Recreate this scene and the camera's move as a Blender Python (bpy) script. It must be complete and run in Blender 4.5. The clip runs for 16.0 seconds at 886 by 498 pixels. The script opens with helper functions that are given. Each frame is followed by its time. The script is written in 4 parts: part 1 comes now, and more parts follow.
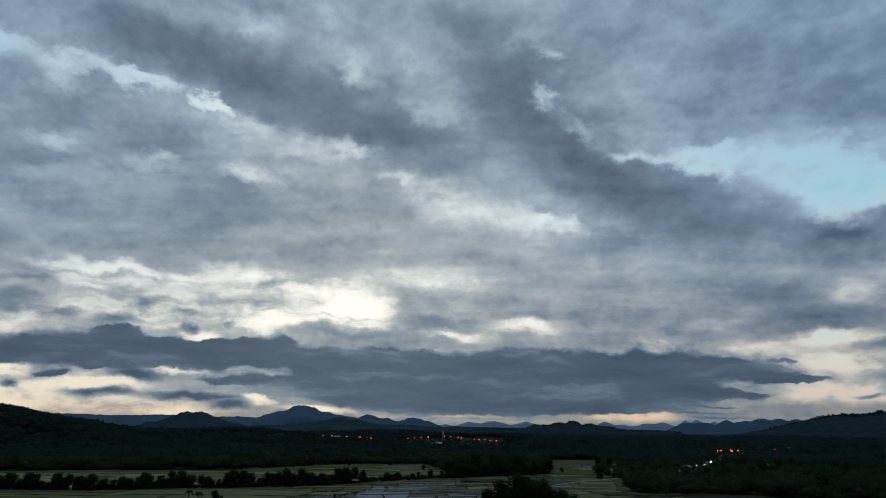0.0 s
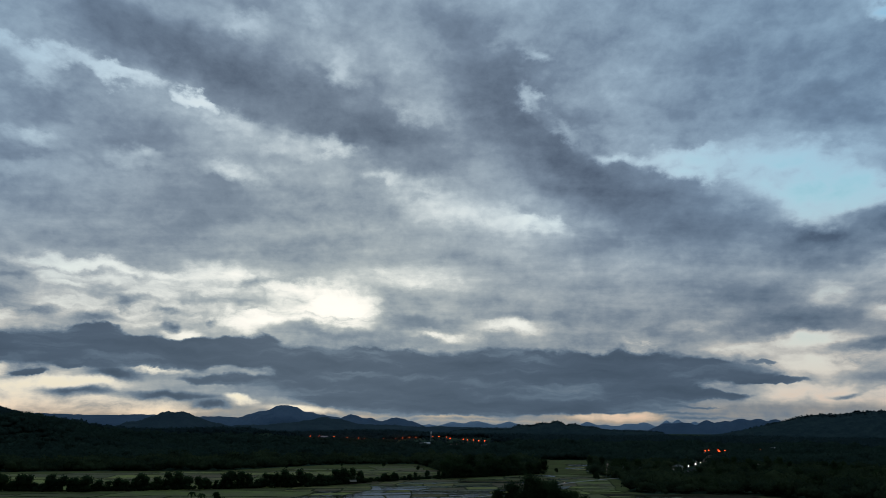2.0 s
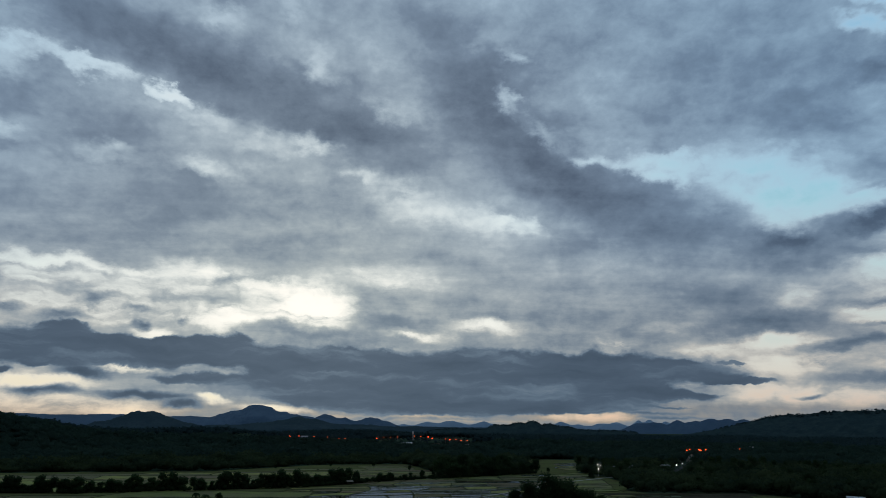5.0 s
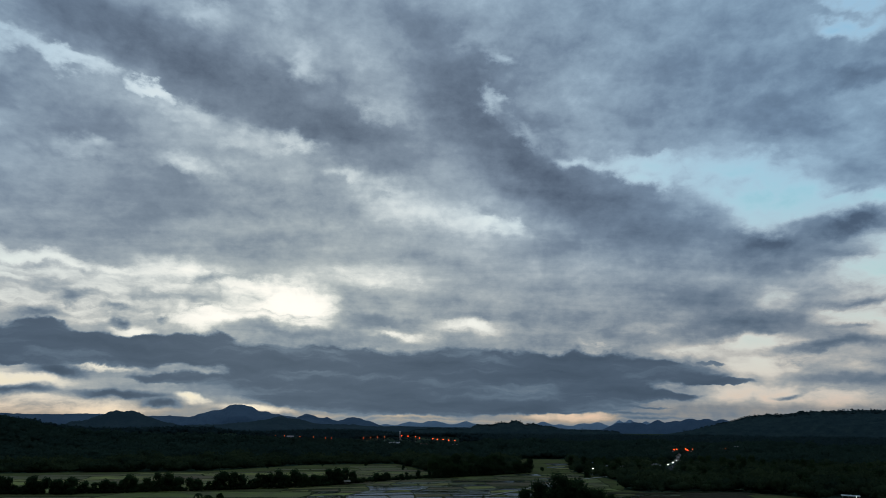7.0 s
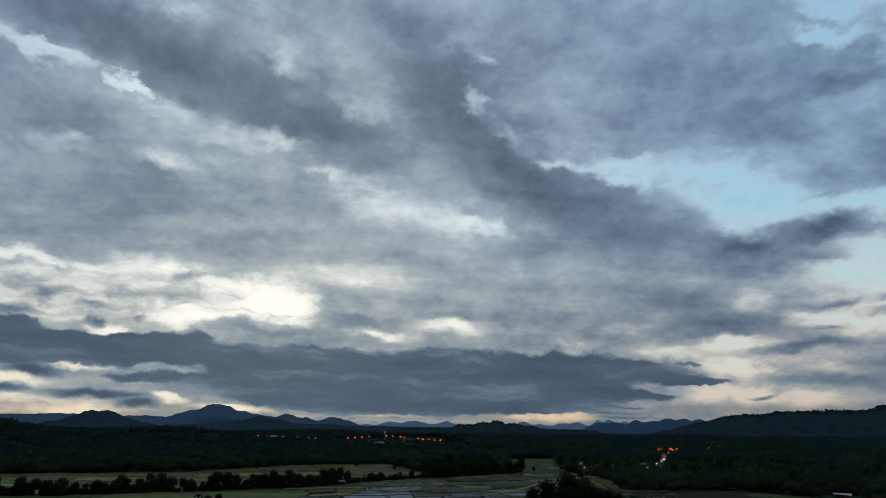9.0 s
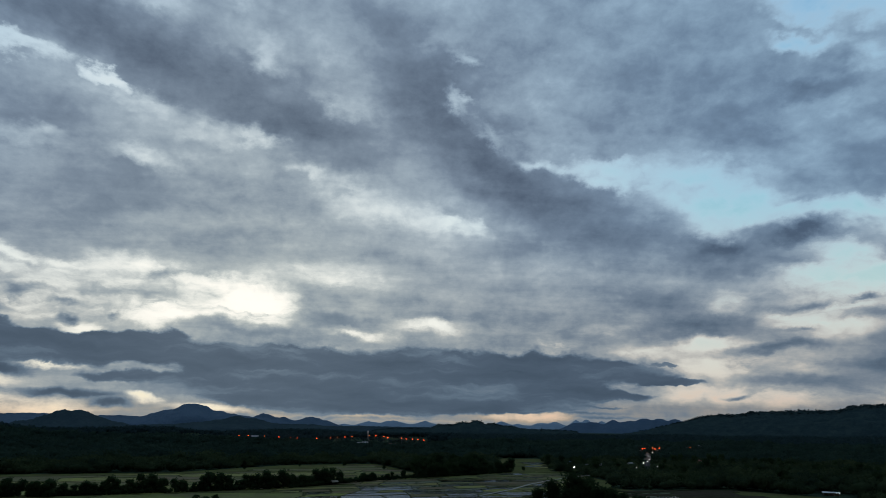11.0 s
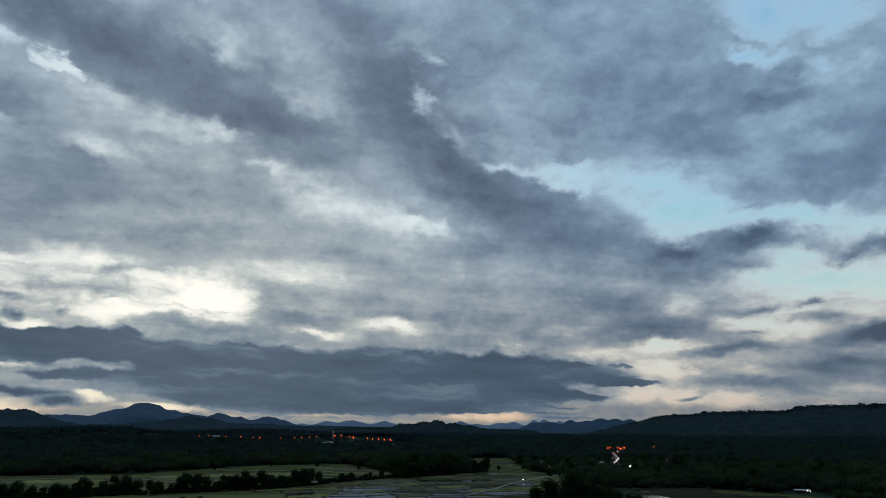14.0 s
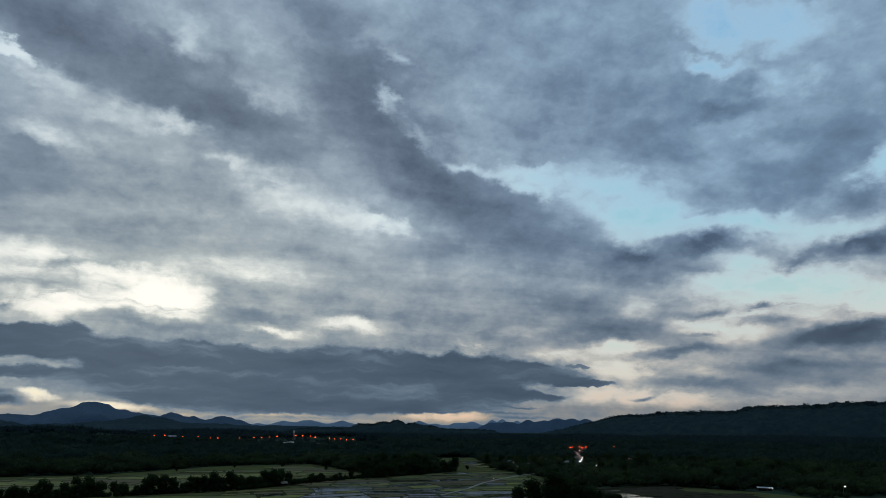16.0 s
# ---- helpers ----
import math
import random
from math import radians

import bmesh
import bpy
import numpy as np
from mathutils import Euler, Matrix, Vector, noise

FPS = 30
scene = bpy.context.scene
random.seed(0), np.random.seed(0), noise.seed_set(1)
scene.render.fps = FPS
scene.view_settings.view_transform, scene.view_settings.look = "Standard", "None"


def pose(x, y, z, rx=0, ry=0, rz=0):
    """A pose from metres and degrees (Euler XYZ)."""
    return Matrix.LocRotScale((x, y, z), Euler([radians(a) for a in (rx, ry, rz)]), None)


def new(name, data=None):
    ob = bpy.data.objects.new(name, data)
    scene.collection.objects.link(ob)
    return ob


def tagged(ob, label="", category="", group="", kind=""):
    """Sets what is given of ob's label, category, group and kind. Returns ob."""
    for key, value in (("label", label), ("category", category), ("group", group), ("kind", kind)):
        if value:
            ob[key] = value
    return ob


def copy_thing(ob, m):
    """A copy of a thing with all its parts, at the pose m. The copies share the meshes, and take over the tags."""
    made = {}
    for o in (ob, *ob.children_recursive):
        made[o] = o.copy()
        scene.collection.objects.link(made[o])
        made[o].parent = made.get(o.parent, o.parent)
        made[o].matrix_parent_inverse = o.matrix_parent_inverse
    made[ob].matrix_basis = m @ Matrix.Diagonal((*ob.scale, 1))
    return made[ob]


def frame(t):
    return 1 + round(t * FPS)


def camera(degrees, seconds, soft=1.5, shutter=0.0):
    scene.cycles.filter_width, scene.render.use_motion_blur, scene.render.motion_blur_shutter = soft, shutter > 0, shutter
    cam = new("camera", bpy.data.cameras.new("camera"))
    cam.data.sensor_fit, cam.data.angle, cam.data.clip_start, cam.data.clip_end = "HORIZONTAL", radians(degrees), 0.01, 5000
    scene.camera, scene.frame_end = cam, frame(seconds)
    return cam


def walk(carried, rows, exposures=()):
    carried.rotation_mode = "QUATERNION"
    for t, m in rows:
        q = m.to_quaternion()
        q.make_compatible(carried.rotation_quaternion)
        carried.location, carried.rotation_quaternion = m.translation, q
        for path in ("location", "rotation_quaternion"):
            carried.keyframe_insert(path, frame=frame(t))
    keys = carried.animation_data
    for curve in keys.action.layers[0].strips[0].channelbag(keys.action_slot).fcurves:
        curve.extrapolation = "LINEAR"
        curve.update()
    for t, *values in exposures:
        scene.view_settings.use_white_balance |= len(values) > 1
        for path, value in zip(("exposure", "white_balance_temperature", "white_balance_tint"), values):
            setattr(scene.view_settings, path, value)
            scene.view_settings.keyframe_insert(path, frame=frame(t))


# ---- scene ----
# A drone slides sideways over a wet rice valley at dusk and turns slowly towards the town.
cam = camera(71.5, 16.0, soft=0.8)
TILT, LEAN = 16.07, 0.28
# seconds, x, y, z, heading to the right of north in degrees
ROWS = [
    (0.0, 0.01, 0.05, 42.04, 0.00),
    (0.5, -3.19, 0.06, 42.19, 0.41),
    (1.0, -6.41, 0.16, 42.29, 0.83),
    (1.5, -9.65, 0.35, 42.36, 1.24),
    (2.0, -12.91, 0.61, 42.39, 1.64),
    (2.5, -16.18, 0.94, 42.40, 2.04),
    (3.0, -19.46, 1.32, 42.39, 2.44),
    (3.5, -22.75, 1.75, 42.35, 2.86),
    (4.0, -26.03, 2.23, 42.30, 3.29),
    (6.5, -42.39, 5.15, 41.95, 5.45),
    (7.0, -45.63, 5.81, 41.87, 5.89),
    (7.5, -48.86, 6.49, 41.80, 6.35),
    (8.0, -52.06, 7.18, 41.73, 6.83),
    (8.5, -55.24, 7.90, 41.67, 7.31),
    (9.0, -58.40, 8.64, 41.61, 7.81),
    (11.5, -73.80, 12.62, 41.43, 10.45),
    (12.0, -76.79, 13.50, 41.41, 11.07),
    (12.5, -79.75, 14.41, 41.39, 11.72),
    (13.0, -82.68, 15.36, 41.38, 12.34),
    (13.5, -85.58, 16.35, 41.36, 12.97),
    (14.0, -88.44, 17.40, 41.34, 13.73),
    (14.5, -91.27, 18.50, 41.32, 14.63),
    (15.0, -94.06, 19.66, 41.29, 15.59),
    (15.5, -96.82, 20.90, 41.24, 16.60),
    (16.0, -99.55, 22.21, 41.18, 17.59),
]
walk(cam, [(t, pose(x, y, z, 0, 0, -heading) @ pose(0, 0, 0, 90 + TILT, 0, 0) @ pose(0, 0, 0, 0, 0, LEAN)) for t, x, y, z, heading in ROWS])

# ---- world: the sun is down behind the clouds, the cloudy sky dome gives the light ----
SUN_AZ, SUN_EL = -8.0, 10.4
world = bpy.data.worlds.new("dusk")
world.use_nodes = True
scene.world = world
wn = world.node_tree
sky = wn.nodes.new("ShaderNodeTexSky")
sky.sky_type, sky.sun_disc = "NISHITA", False
sky.sun_elevation, sky.sun_rotation = radians(4), radians(SUN_AZ)
wn.links.new(sky.outputs[0], wn.nodes["Background"].inputs[0])
wn.nodes["Background"].inputs[1].default_value = 0.08
scene.view_settings.exposure = 0.0


# ---- node helpers ----
class Nodes:
    """Short ways to write a node tree."""

    def __init__(self, name):
        self.mat = bpy.data.materials.new(name)
        self.mat.use_nodes = True
        self.tree = self.mat.node_tree
        self.tree.nodes.clear()
        self.out = self.tree.nodes.new("ShaderNodeOutputMaterial")

    def put(self, socket, value):
        if isinstance(value, bpy.types.NodeSocket):
            self.tree.links.new(value, socket)
        elif isinstance(value, (tuple, list)) and len(value) == 3 and socket.type == "RGBA":
            socket.default_value = (*value, 1)
        else:
            socket.default_value = value

    def node(self, kind, *values, **settings):
        n = self.tree.nodes.new(kind)
        for key, value in settings.items():
            setattr(n, key, value)
        for socket, value in zip(n.inputs, values):
            if value is not None:
                self.put(socket, value)
        return n

    def math(self, op, a, b=0.0, c=0.0, clamp=False):
        return self.node("ShaderNodeMath", a, b, c, operation=op, use_clamp=clamp).outputs[0]

    def vec(self, op, a, b=(0, 0, 0)):
        n = self.node("ShaderNodeVectorMath", a, b, operation=op)
        return n.outputs["Value"] if op in ("LENGTH", "DOT_PRODUCT") else n.outputs[0]

    def scale(self, a, k):
        n = self.node("ShaderNodeVectorMath", a, operation="SCALE")
        self.put(n.inputs["Scale"], k)
        return n.outputs[0]

    def mix(self, f, a, b, blend="MIX"):
        n = self.tree.nodes.new("ShaderNodeMix")
        n.data_type, n.blend_type = "RGBA", blend
        self.put(n.inputs[0], f), self.put(n.inputs[6], a), self.put(n.inputs[7], b)
        return n.outputs[2]

    def noise(self, vector, scale, detail=4.0, rough=0.5, distort=0.0, color=False):
        n = self.node("ShaderNodeTexNoise")
        self.put(n.inputs["Vector"], vector)
        for key, v in (("Scale", scale), ("Detail", detail), ("Roughness", rough), ("Distortion", distort)):
            n.inputs[key].default_value = v
        return n.outputs["Color" if color else "Fac"]

    def ramp(self, f, stops):
        n = self.node("ShaderNodeValToRGB", f)
        e = n.color_ramp.elements
        while len(e) < len(stops):
            e.new(0.5)
        for el, (p, c) in zip(e, stops):
            el.position, el.color = p, (*c, 1)
        return n.outputs[0]

    def range(self, v, a, b, c=0.0, d=1.0, smooth=False):
        n = self.node("ShaderNodeMapRange", v, a, b, c, d)
        n.interpolation_type = "SMOOTHSTEP" if smooth else "LINEAR"
        return n.outputs[0]

    def surface(self, shader):
        self.tree.links.new(shader, self.out.inputs[0])
        return self.mat


# ---- the cloudy sky ----
def sky_material():
    s = Nodes("cloudy_dusk_sky")
    way = s.vec("NORMALIZE", s.node("ShaderNodeTexCoord").outputs["Object"])
    sep = s.node("ShaderNodeSeparateXYZ", way)
    x, y, z = sep.outputs
    az = s.math("MULTIPLY", s.math("ARCTAN2", x, y), 57.29578)
    el = s.math("MULTIPLY", s.math("ARCSINE", z), 57.29578)
    # the cloud layer seen in perspective: far cloud is thin and flat
    depth = s.math("ADD", s.math("MAXIMUM", z, 0.0), 0.10)
    layer = s.node("ShaderNodeCombineXYZ", s.math("DIVIDE", x, depth), s.math("DIVIDE", y, depth), 0.0).outputs[0]
    rise = s.math("ADD", s.math("MAXIMUM", z, 0.0), 0.34)
    billow = s.node("ShaderNodeCombineXYZ", s.math("DIVIDE", x, rise), s.math("DIVIDE", y, rise), s.math("MULTIPLY", z, 1.5)).outputs[0]
    heaps = s.vec("MULTIPLY", way, (1.0, 1.0, 1.45))
    angles = s.node("ShaderNodeCombineXYZ", az, el, 0.0).outputs[0]
    # ragged edges: shift the directions by a broad and a fine noise
    reach = s.range(el, 0, 30, 0.25, 1.0)
    broad = s.vec("SUBTRACT", s.noise(billow, 3.0, 3, 0.5, color=True), (0.5, 0.5, 0.5))
    fine = s.vec("SUBTRACT", s.noise(heaps, 22.0, 5, 0.56, color=True), (0.5, 0.5, 0.5))
    shift = s.vec("ADD", s.vec("MULTIPLY", broad, (5.0, 2.6, 0)), s.vec("MULTIPLY", fine, (6.0, 4.2, 0)))
    angles = s.vec("ADD", angles, s.scale(shift, reach))
    total = {"band": s.range(el, 0, 14, 0.60, 0.51), "bank": s.math("MULTIPLY", el, 0.0), "thin": s.math("MULTIPLY", el, 0.0)}
    last = [total["band"]]

    def cloud(kind, azimuth, elevation, half_length, half_width, tilt, weight):
        """A soft band, a thick bank or a thin place in the cloud, in degrees."""
        m = s.node("ShaderNodeMapping", angles, vector_type="TEXTURE")
        s.put(m.inputs["Location"], s.node("ShaderNodeCombineXYZ", azimuth, elevation, last[0]).outputs[0])
        m.inputs["Rotation"].default_value = (0, 0, radians(tilt))
        m.inputs["Scale"].default_value = (half_length, half_width, 1e6)
        near = s.range(s.vec("LENGTH", m.outputs[0]), 0, 1, weight, 0.0, smooth=True)
        total[kind] = last[0] = s.math("ADD", total[kind], near)

    # grey bands of the middle layer
    cloud("band", -28.1, 31.6, 10.4, 3.9, -2, 0.30)
    cloud("band", -17.6, 29.7, 12.1, 4.7, -10, 0.32)
    cloud("band", -4.3, 26.8, 13.2, 5.4, -10, 0.30)
    cloud("band", 4.9, 31.6, 9.2, 4.6, -22, 0.26)
    cloud("band", 11.3, 26.5, 10.0, 5.2, -33, 0.36)
    cloud("band", 17.1, 21.8, 9.9, 5.7, -31, 0.28)
    cloud("band", 24.2, 18.4, 8.3, 4.6, -26, 0.18)
    cloud("band", 10.2, 32.2, 8.1, 2.4, -9, 0.20)
    cloud("band", 2.0, 35.8, 7.5, 2.9, -18, 0.12)
    cloud("band", -34.2, 25.0, 5.5, 3.0, 6, 0.18)
    cloud("band", -26.4, 24.1, 6.5, 2.8, 5, 0.14)
    cloud("band", -19.3, 19.5, 10.4, 4.1, 3, 0.16)
    cloud("band", -33.6, 17.4, 6.5, 3.2, -2, 0.14)
    cloud("band", -23.9, 15.7, 15.3, 3.1, 4, 0.16)
    cloud("band", -24.3, 13.4, 8.6, 1.3, -1, 0.16)
    cloud("band", -5.0, 15.9, 14.5, 2.6, -0, 0.08)
    cloud("band", 17.8, 13.6, 12.5, 5.1, -6, 0.04)
    cloud("band", -7.6, 27.5, 21.1, 8.1, -8, 0.10)
    cloud("band", 25.7, 17.7, 15.4, 6.0, -24, 0.06)
    cloud("band", 31.9, 10.8, 8.6, 3.9, -10, 0.04)
    cloud("band", -30.5, 11.2, 7.3, 0.5, -3, 0.26)
    cloud("band", -24.4, 10.2, 7.5, 0.5, -0, 0.24)
    cloud("band", -14.2, 12.5, 8.0, 0.8, 3, 0.22)
    cloud("band", -25.5, 12.0, 7.9, 0.4, -0, 0.20)
    cloud("band", 28.0, 14.4, 9.0, 2.8, -11, 0.09)
    cloud("band", 27.6, 10.0, 8.1, 3.2, -12, 0.09)
    cloud("band", 23.4, 8.0, 7.7, 1.1, -6, 0.14)
    cloud("band", 33.8, 14.5, 4.9, 1.8, 6, 0.26)
    cloud("band", 31.9, 8.5, 5.6, 1.4, -2, 0.30)
    cloud("band", -35.2, 9.5, 4.2, 1.2, 1, 0.22)
    cloud("band", -38.1, 10.9, 4.0, 0.9, 9, 0.12)
    # fibres in the veil above the dark bank
    cloud("band", -25.7, 9.6, 2.2, 0.8, 5, 0.55)
    cloud("band", -22.5, 9.5, 2.3, 0.5, 2, 0.45)
    cloud("band", -27.7, 8.4, 2.5, 0.6, 2, 0.45)
    cloud("band", -31.6, 8.5, 2.1, 0.5, 9, 0.25)
    cloud("band", -21.8, 8.2, 1.2, 0.7, 14, 0.55)
    cloud("band", -18.7, 8.6, 0.7, 0.4, 7, 0.35)
    cloud("band", -19.1, 10.6, 6.4, 0.6, -2, 0.22)
    cloud("band", -8.0, 8.4, 7.1, 1.0, -2, 0.30)
    cloud("band", -0.2, 9.4, 5.6, 1.2, -5, 0.22)
    # the torn deck towards the clear sky
    cloud("band", 35.6, 25.5, 8.0, 2.5, -6, 0.14)
    cloud("band", 43.8, 26.4, 5.9, 1.5, 3, 0.26)
    cloud("band", 39.1, 23.7, 4.3, 1.5, -8, 0.14)
    cloud("band", 46.5, 23.5, 5.3, 1.3, 7, 0.14)
    cloud("band", 47.8, 20.2, 8.9, 3.3, -1, 0.22)
    cloud("band", 52.8, 22.9, 6.4, 3.2, 23, 0.16)
    cloud("band", 53.7, 17.5, 2.6, 1.6, 5, 0.24)
    cloud("band", 35.7, 14.3, 5.3, 2.0, 10, 0.26)
    cloud("band", 33.2, 19.9, 3.6, 0.9, -16, 0.22)
    cloud("band", 41.2, 17.9, 2.8, 0.7, 1, 0.22)
    cloud("band", 38.1, 15.9, 2.9, 0.7, -2, 0.18)
    cloud("band", 41.9, 15.6, 4.9, 1.3, 10, 0.52)
    cloud("band", 39.2, 12.9, 4.3, 1.3, -5, 0.34)
    cloud("band", 47.3, 13.0, 3.3, 0.9, 11, 0.50)
    cloud("band", 52.3, 13.8, 4.9, 1.5, 7, 0.46)
    cloud("band", 40.3, 9.4, 3.3, 0.7, -1, 0.40)
    cloud("band", 44.4, 9.8, 1.6, 0.5, 11, 0.50)
    cloud("band", 44.8, 8.5, 3.8, 0.7, 0, 0.40)
    cloud("band", 40.6, 7.8, 2.6, 0.4, -2, 0.34)
    cloud("band", 49.6, 6.9, 6.6, 1.5, 2, 0.60)
    cloud("band", 51.5, 7.7, 4.2, 0.9, 6, 0.50)
    cloud("band", 37.8, 6.3, 5.8, 0.8, 3, 0.42)
    cloud("band", 46.2, 4.7, 9.7, 1.0, -2, 0.30)
    cloud("band", 22.3, 1.2, 5.1, 0.2, -0, 0.26)
    cloud("band", 24.0, 0.8, 5.3, 0.2, -0, 0.24)
    cloud("band", 1.9, 0.6, 10.5, 0.2, -0, 0.22)
    cloud("band", 40.5, 3.5, 7.5, 1.0, -5, 0.22)
    cloud("band", 48.3, 3.6, 7.1, 0.9, -2, 0.24)
    cloud("band", 49.7, 11.9, 3.8, 0.4, -59, 0.06)
    # the dark low bank and its shreds
    cloud("bank", -36.2, 5.2, 5.3, 1.9, 8, 0.52)
    cloud("bank", -29.4, 6.2, 7.4, 2.2, 5, 0.55)
    cloud("bank", -27.4, 7.5, 2.7, 0.9, 1, 0.34)
    cloud("bank", -19.9, 6.0, 9.4, 1.9, 1, 0.55)
    cloud("bank", -14.5, 7.3, 4.5, 1.2, -1, 0.45)
    cloud("bank", -7.2, 5.5, 11.9, 2.3, 0, 0.55)
    cloud("bank", 7.4, 5.0, 12.9, 3.0, 0, 0.55)
    cloud("bank", 19.6, 4.9, 8.7, 2.7, -3, 0.55)
    cloud("bank", 26.8, 4.5, 5.4, 1.5, -6, 0.55)
    cloud("bank", 30.2, 3.7, 3.7, 0.4, -3, 0.50)
    cloud("bank", 29.6, 5.0, 1.7, 0.2, -8, 0.36)
    cloud("bank", -8.1, 3.3, 12.4, 1.3, -1, 0.52)
    cloud("bank", 3.5, 4.1, 27.9, 3.9, 0, 0.36)
    cloud("bank", -26.6, 5.6, 16.9, 1.9, 3, 0.30)
    cloud("bank", 8.8, 2.0, 21.8, 1.7, -0, 0.36)
    cloud("bank", -18.0, 3.9, 5.2, 0.7, 0, 0.46)
    cloud("bank", 1.4, 1.7, 13.2, 1.2, -0, 0.52)
    cloud("bank", -5.7, 2.1, 9.0, 0.9, -2, 0.45)
    cloud("bank", 16.5, 1.8, 9.1, 1.1, 0, 0.50)
    cloud("bank", 18.8, 3.0, 10.8, 1.2, 0, 0.50)
    cloud("bank", 25.8, 2.6, 5.4, 0.6, -2, 0.48)
    cloud("bank", 25.1, 1.7, 3.4, 0.2, -3, 0.32)
    cloud("bank", -31.6, 3.9, 2.3, 0.5, 1, 0.48)
    cloud("band", -25.6, 4.0, 3.0, 0.9, 1, 0.85)
    cloud("band", -28.3, 2.5, 4.1, 0.7, 0, 0.85)
    cloud("band", -34.0, 3.0, 0.9, 0.4, 0, 0.85)
    cloud("band", -20.8, 2.3, 4.7, 0.6, 0, 0.85)
    cloud("band", -18.1, 1.7, 2.2, 0.5, -1, 0.85)
    cloud("bank", -26.4, 4.6, 5.7, 0.5, 3, 0.36)
    cloud("band", 34.3, 2.4, 1.8, 0.3, 2, 0.60)
    # thin places that let light through
    cloud("thin", -38.9, 28.2, 4.3, 1.3, 2, -0.26)
    cloud("thin", -33.7, 28.1, 4.9, 1.2, 2, -0.32)
    cloud("thin", -28.0, 27.7, 4.5, 1.0, -3, -0.55)
    cloud("thin", -21.4, 27.4, 2.8, 0.9, -3, -1.30)
    cloud("thin", -18.5, 26.2, 4.8, 1.3, -4, -0.34)
    cloud("thin", -12.6, 24.8, 8.4, 1.4, -1, -0.18)
    cloud("thin", -34.6, 26.5, 2.3, 1.4, -8, -0.24)
    cloud("thin", -8.3, 31.9, 3.3, 2.0, -36, -0.20)
    cloud("thin", -0.5, 28.8, 5.1, 1.4, -14, -0.32)
    cloud("thin", -9.0, 25.2, 3.1, 1.1, -12, -0.30)
    cloud("thin", -4.4, 22.7, 2.3, 1.1, -25, -0.26)
    cloud("thin", 10.5, 29.7, 3.1, 1.2, -39, -0.40)
    cloud("thin", 11.2, 32.9, 2.8, 0.9, -10, -0.28)
    cloud("thin", 14.7, 26.4, 3.8, 1.0, -34, -0.28)
    cloud("thin", 19.9, 23.5, 4.3, 1.0, -18, -0.52)
    cloud("thin", -17.8, 22.0, 4.9, 1.3, -4, -0.32)
    cloud("thin", -27.5, 22.0, 4.2, 1.1, -1, -0.20)
    cloud("thin", -34.9, 21.6, 2.9, 1.0, 0, -0.22)
    cloud("thin", -35.1, 19.6, 4.0, 1.2, 9, -0.14)
    cloud("thin", -18.6, 34.5, 4.1, 1.5, -5, -0.16)
    cloud("thin", -11.3, 36.4, 3.6, 1.3, -10, -0.12)
    cloud("thin", 1.4, 20.8, 8.8, 2.9, -11, -0.22)
    cloud("thin", 8.2, 18.7, 8.2, 1.7, -9, -0.24)
    cloud("thin", 12.0, 18.2, 3.4, 1.1, -14, -0.30)
    cloud("thin", -1.3, 13.6, 10.5, 3.1, -5, -0.22)
    cloud("thin", 10.0, 16.4, 7.2, 2.8, -9, -0.12)
    # clear sky in the gaps
    cloud("thin", 25.6, 22.4, 4.9, 1.7, -13, -0.60)
    cloud("thin", 31.6, 19.8, 5.9, 2.7, -16, -0.38)
    cloud("thin", 35.0, 17.0, 4.3, 2.6, -21, -0.56)
    cloud("thin", 33.6, 21.0, 8.7, 2.5, -11, -0.38)
    cloud("thin", 37.3, 17.9, 5.7, 2.5, -15, -0.62)
    cloud("thin", 45.0, 16.5, 6.4, 1.9, -12, -0.52)
    cloud("thin", 47.0, 32.9, 9.4, 2.9, -19, -0.62)
    cloud("thin", 43.9, 30.3, 4.7, 1.2, -14, -0.44)
    cloud("thin", 44.0, 32.1, 2.5, 0.8, -15, -0.22)
    cloud("thin", 49.5, 27.8, 3.3, 1.8, -8, -0.22)
    cloud("thin", 55.3, 19.6, 2.9, 1.7, 20, -0.56)
    cloud("thin", 50.8, 15.0, 6.8, 1.4, 6, -0.40)
    cloud("thin", 44.9, 12.8, 4.7, 1.9, -25, -0.56)
    cloud("thin", 46.7, 10.6, 11.9, 4.1, -6, -0.70)
    cloud("thin", 41.2, 8.1, 5.1, 1.7, -9, -0.50)
    cloud("thin", 52.7, 8.9, 3.3, 1.4, -0, -0.40)
    cloud("thin", 41.8, 12.0, 5.2, 1.3, -12, -0.20)
    # clear strips towards the sunset and the horizon
    cloud("thin", -8.0, 10.6, 6.0, 2.9, -2, -1.05)
    cloud("thin", -14.6, 9.3, 6.5, 1.5, 6, -0.95)
    cloud("thin", -20.9, 7.5, 2.2, 0.8, 1, -0.80)
    cloud("thin", 2.4, 8.2, 4.1, 0.8, -8, -0.75)
    cloud("thin", 8.2, 8.7, 5.4, 1.0, -2, -0.42)
    cloud("thin", -28.4, 12.5, 8.1, 0.9, -2, -0.46)
    cloud("thin", -17.9, 11.7, 11.9, 2.3, 1, -0.40)
    cloud("thin", -26.0, 9.0, 10.3, 2.1, 2, -0.38)
    cloud("thin", -21.4, 10.7, 22.3, 4.8, 2, -0.16)
    cloud("thin", -35.2, 7.6, 5.3, 1.2, 4, -0.48)
    cloud("thin", -37.3, 11.9, 3.7, 0.9, 0, -0.34)
    cloud("thin", -29.5, 11.2, 4.4, 1.0, 2, -0.40)
    cloud("thin", -18.4, 13.3, 4.7, 1.1, -6, -0.30)
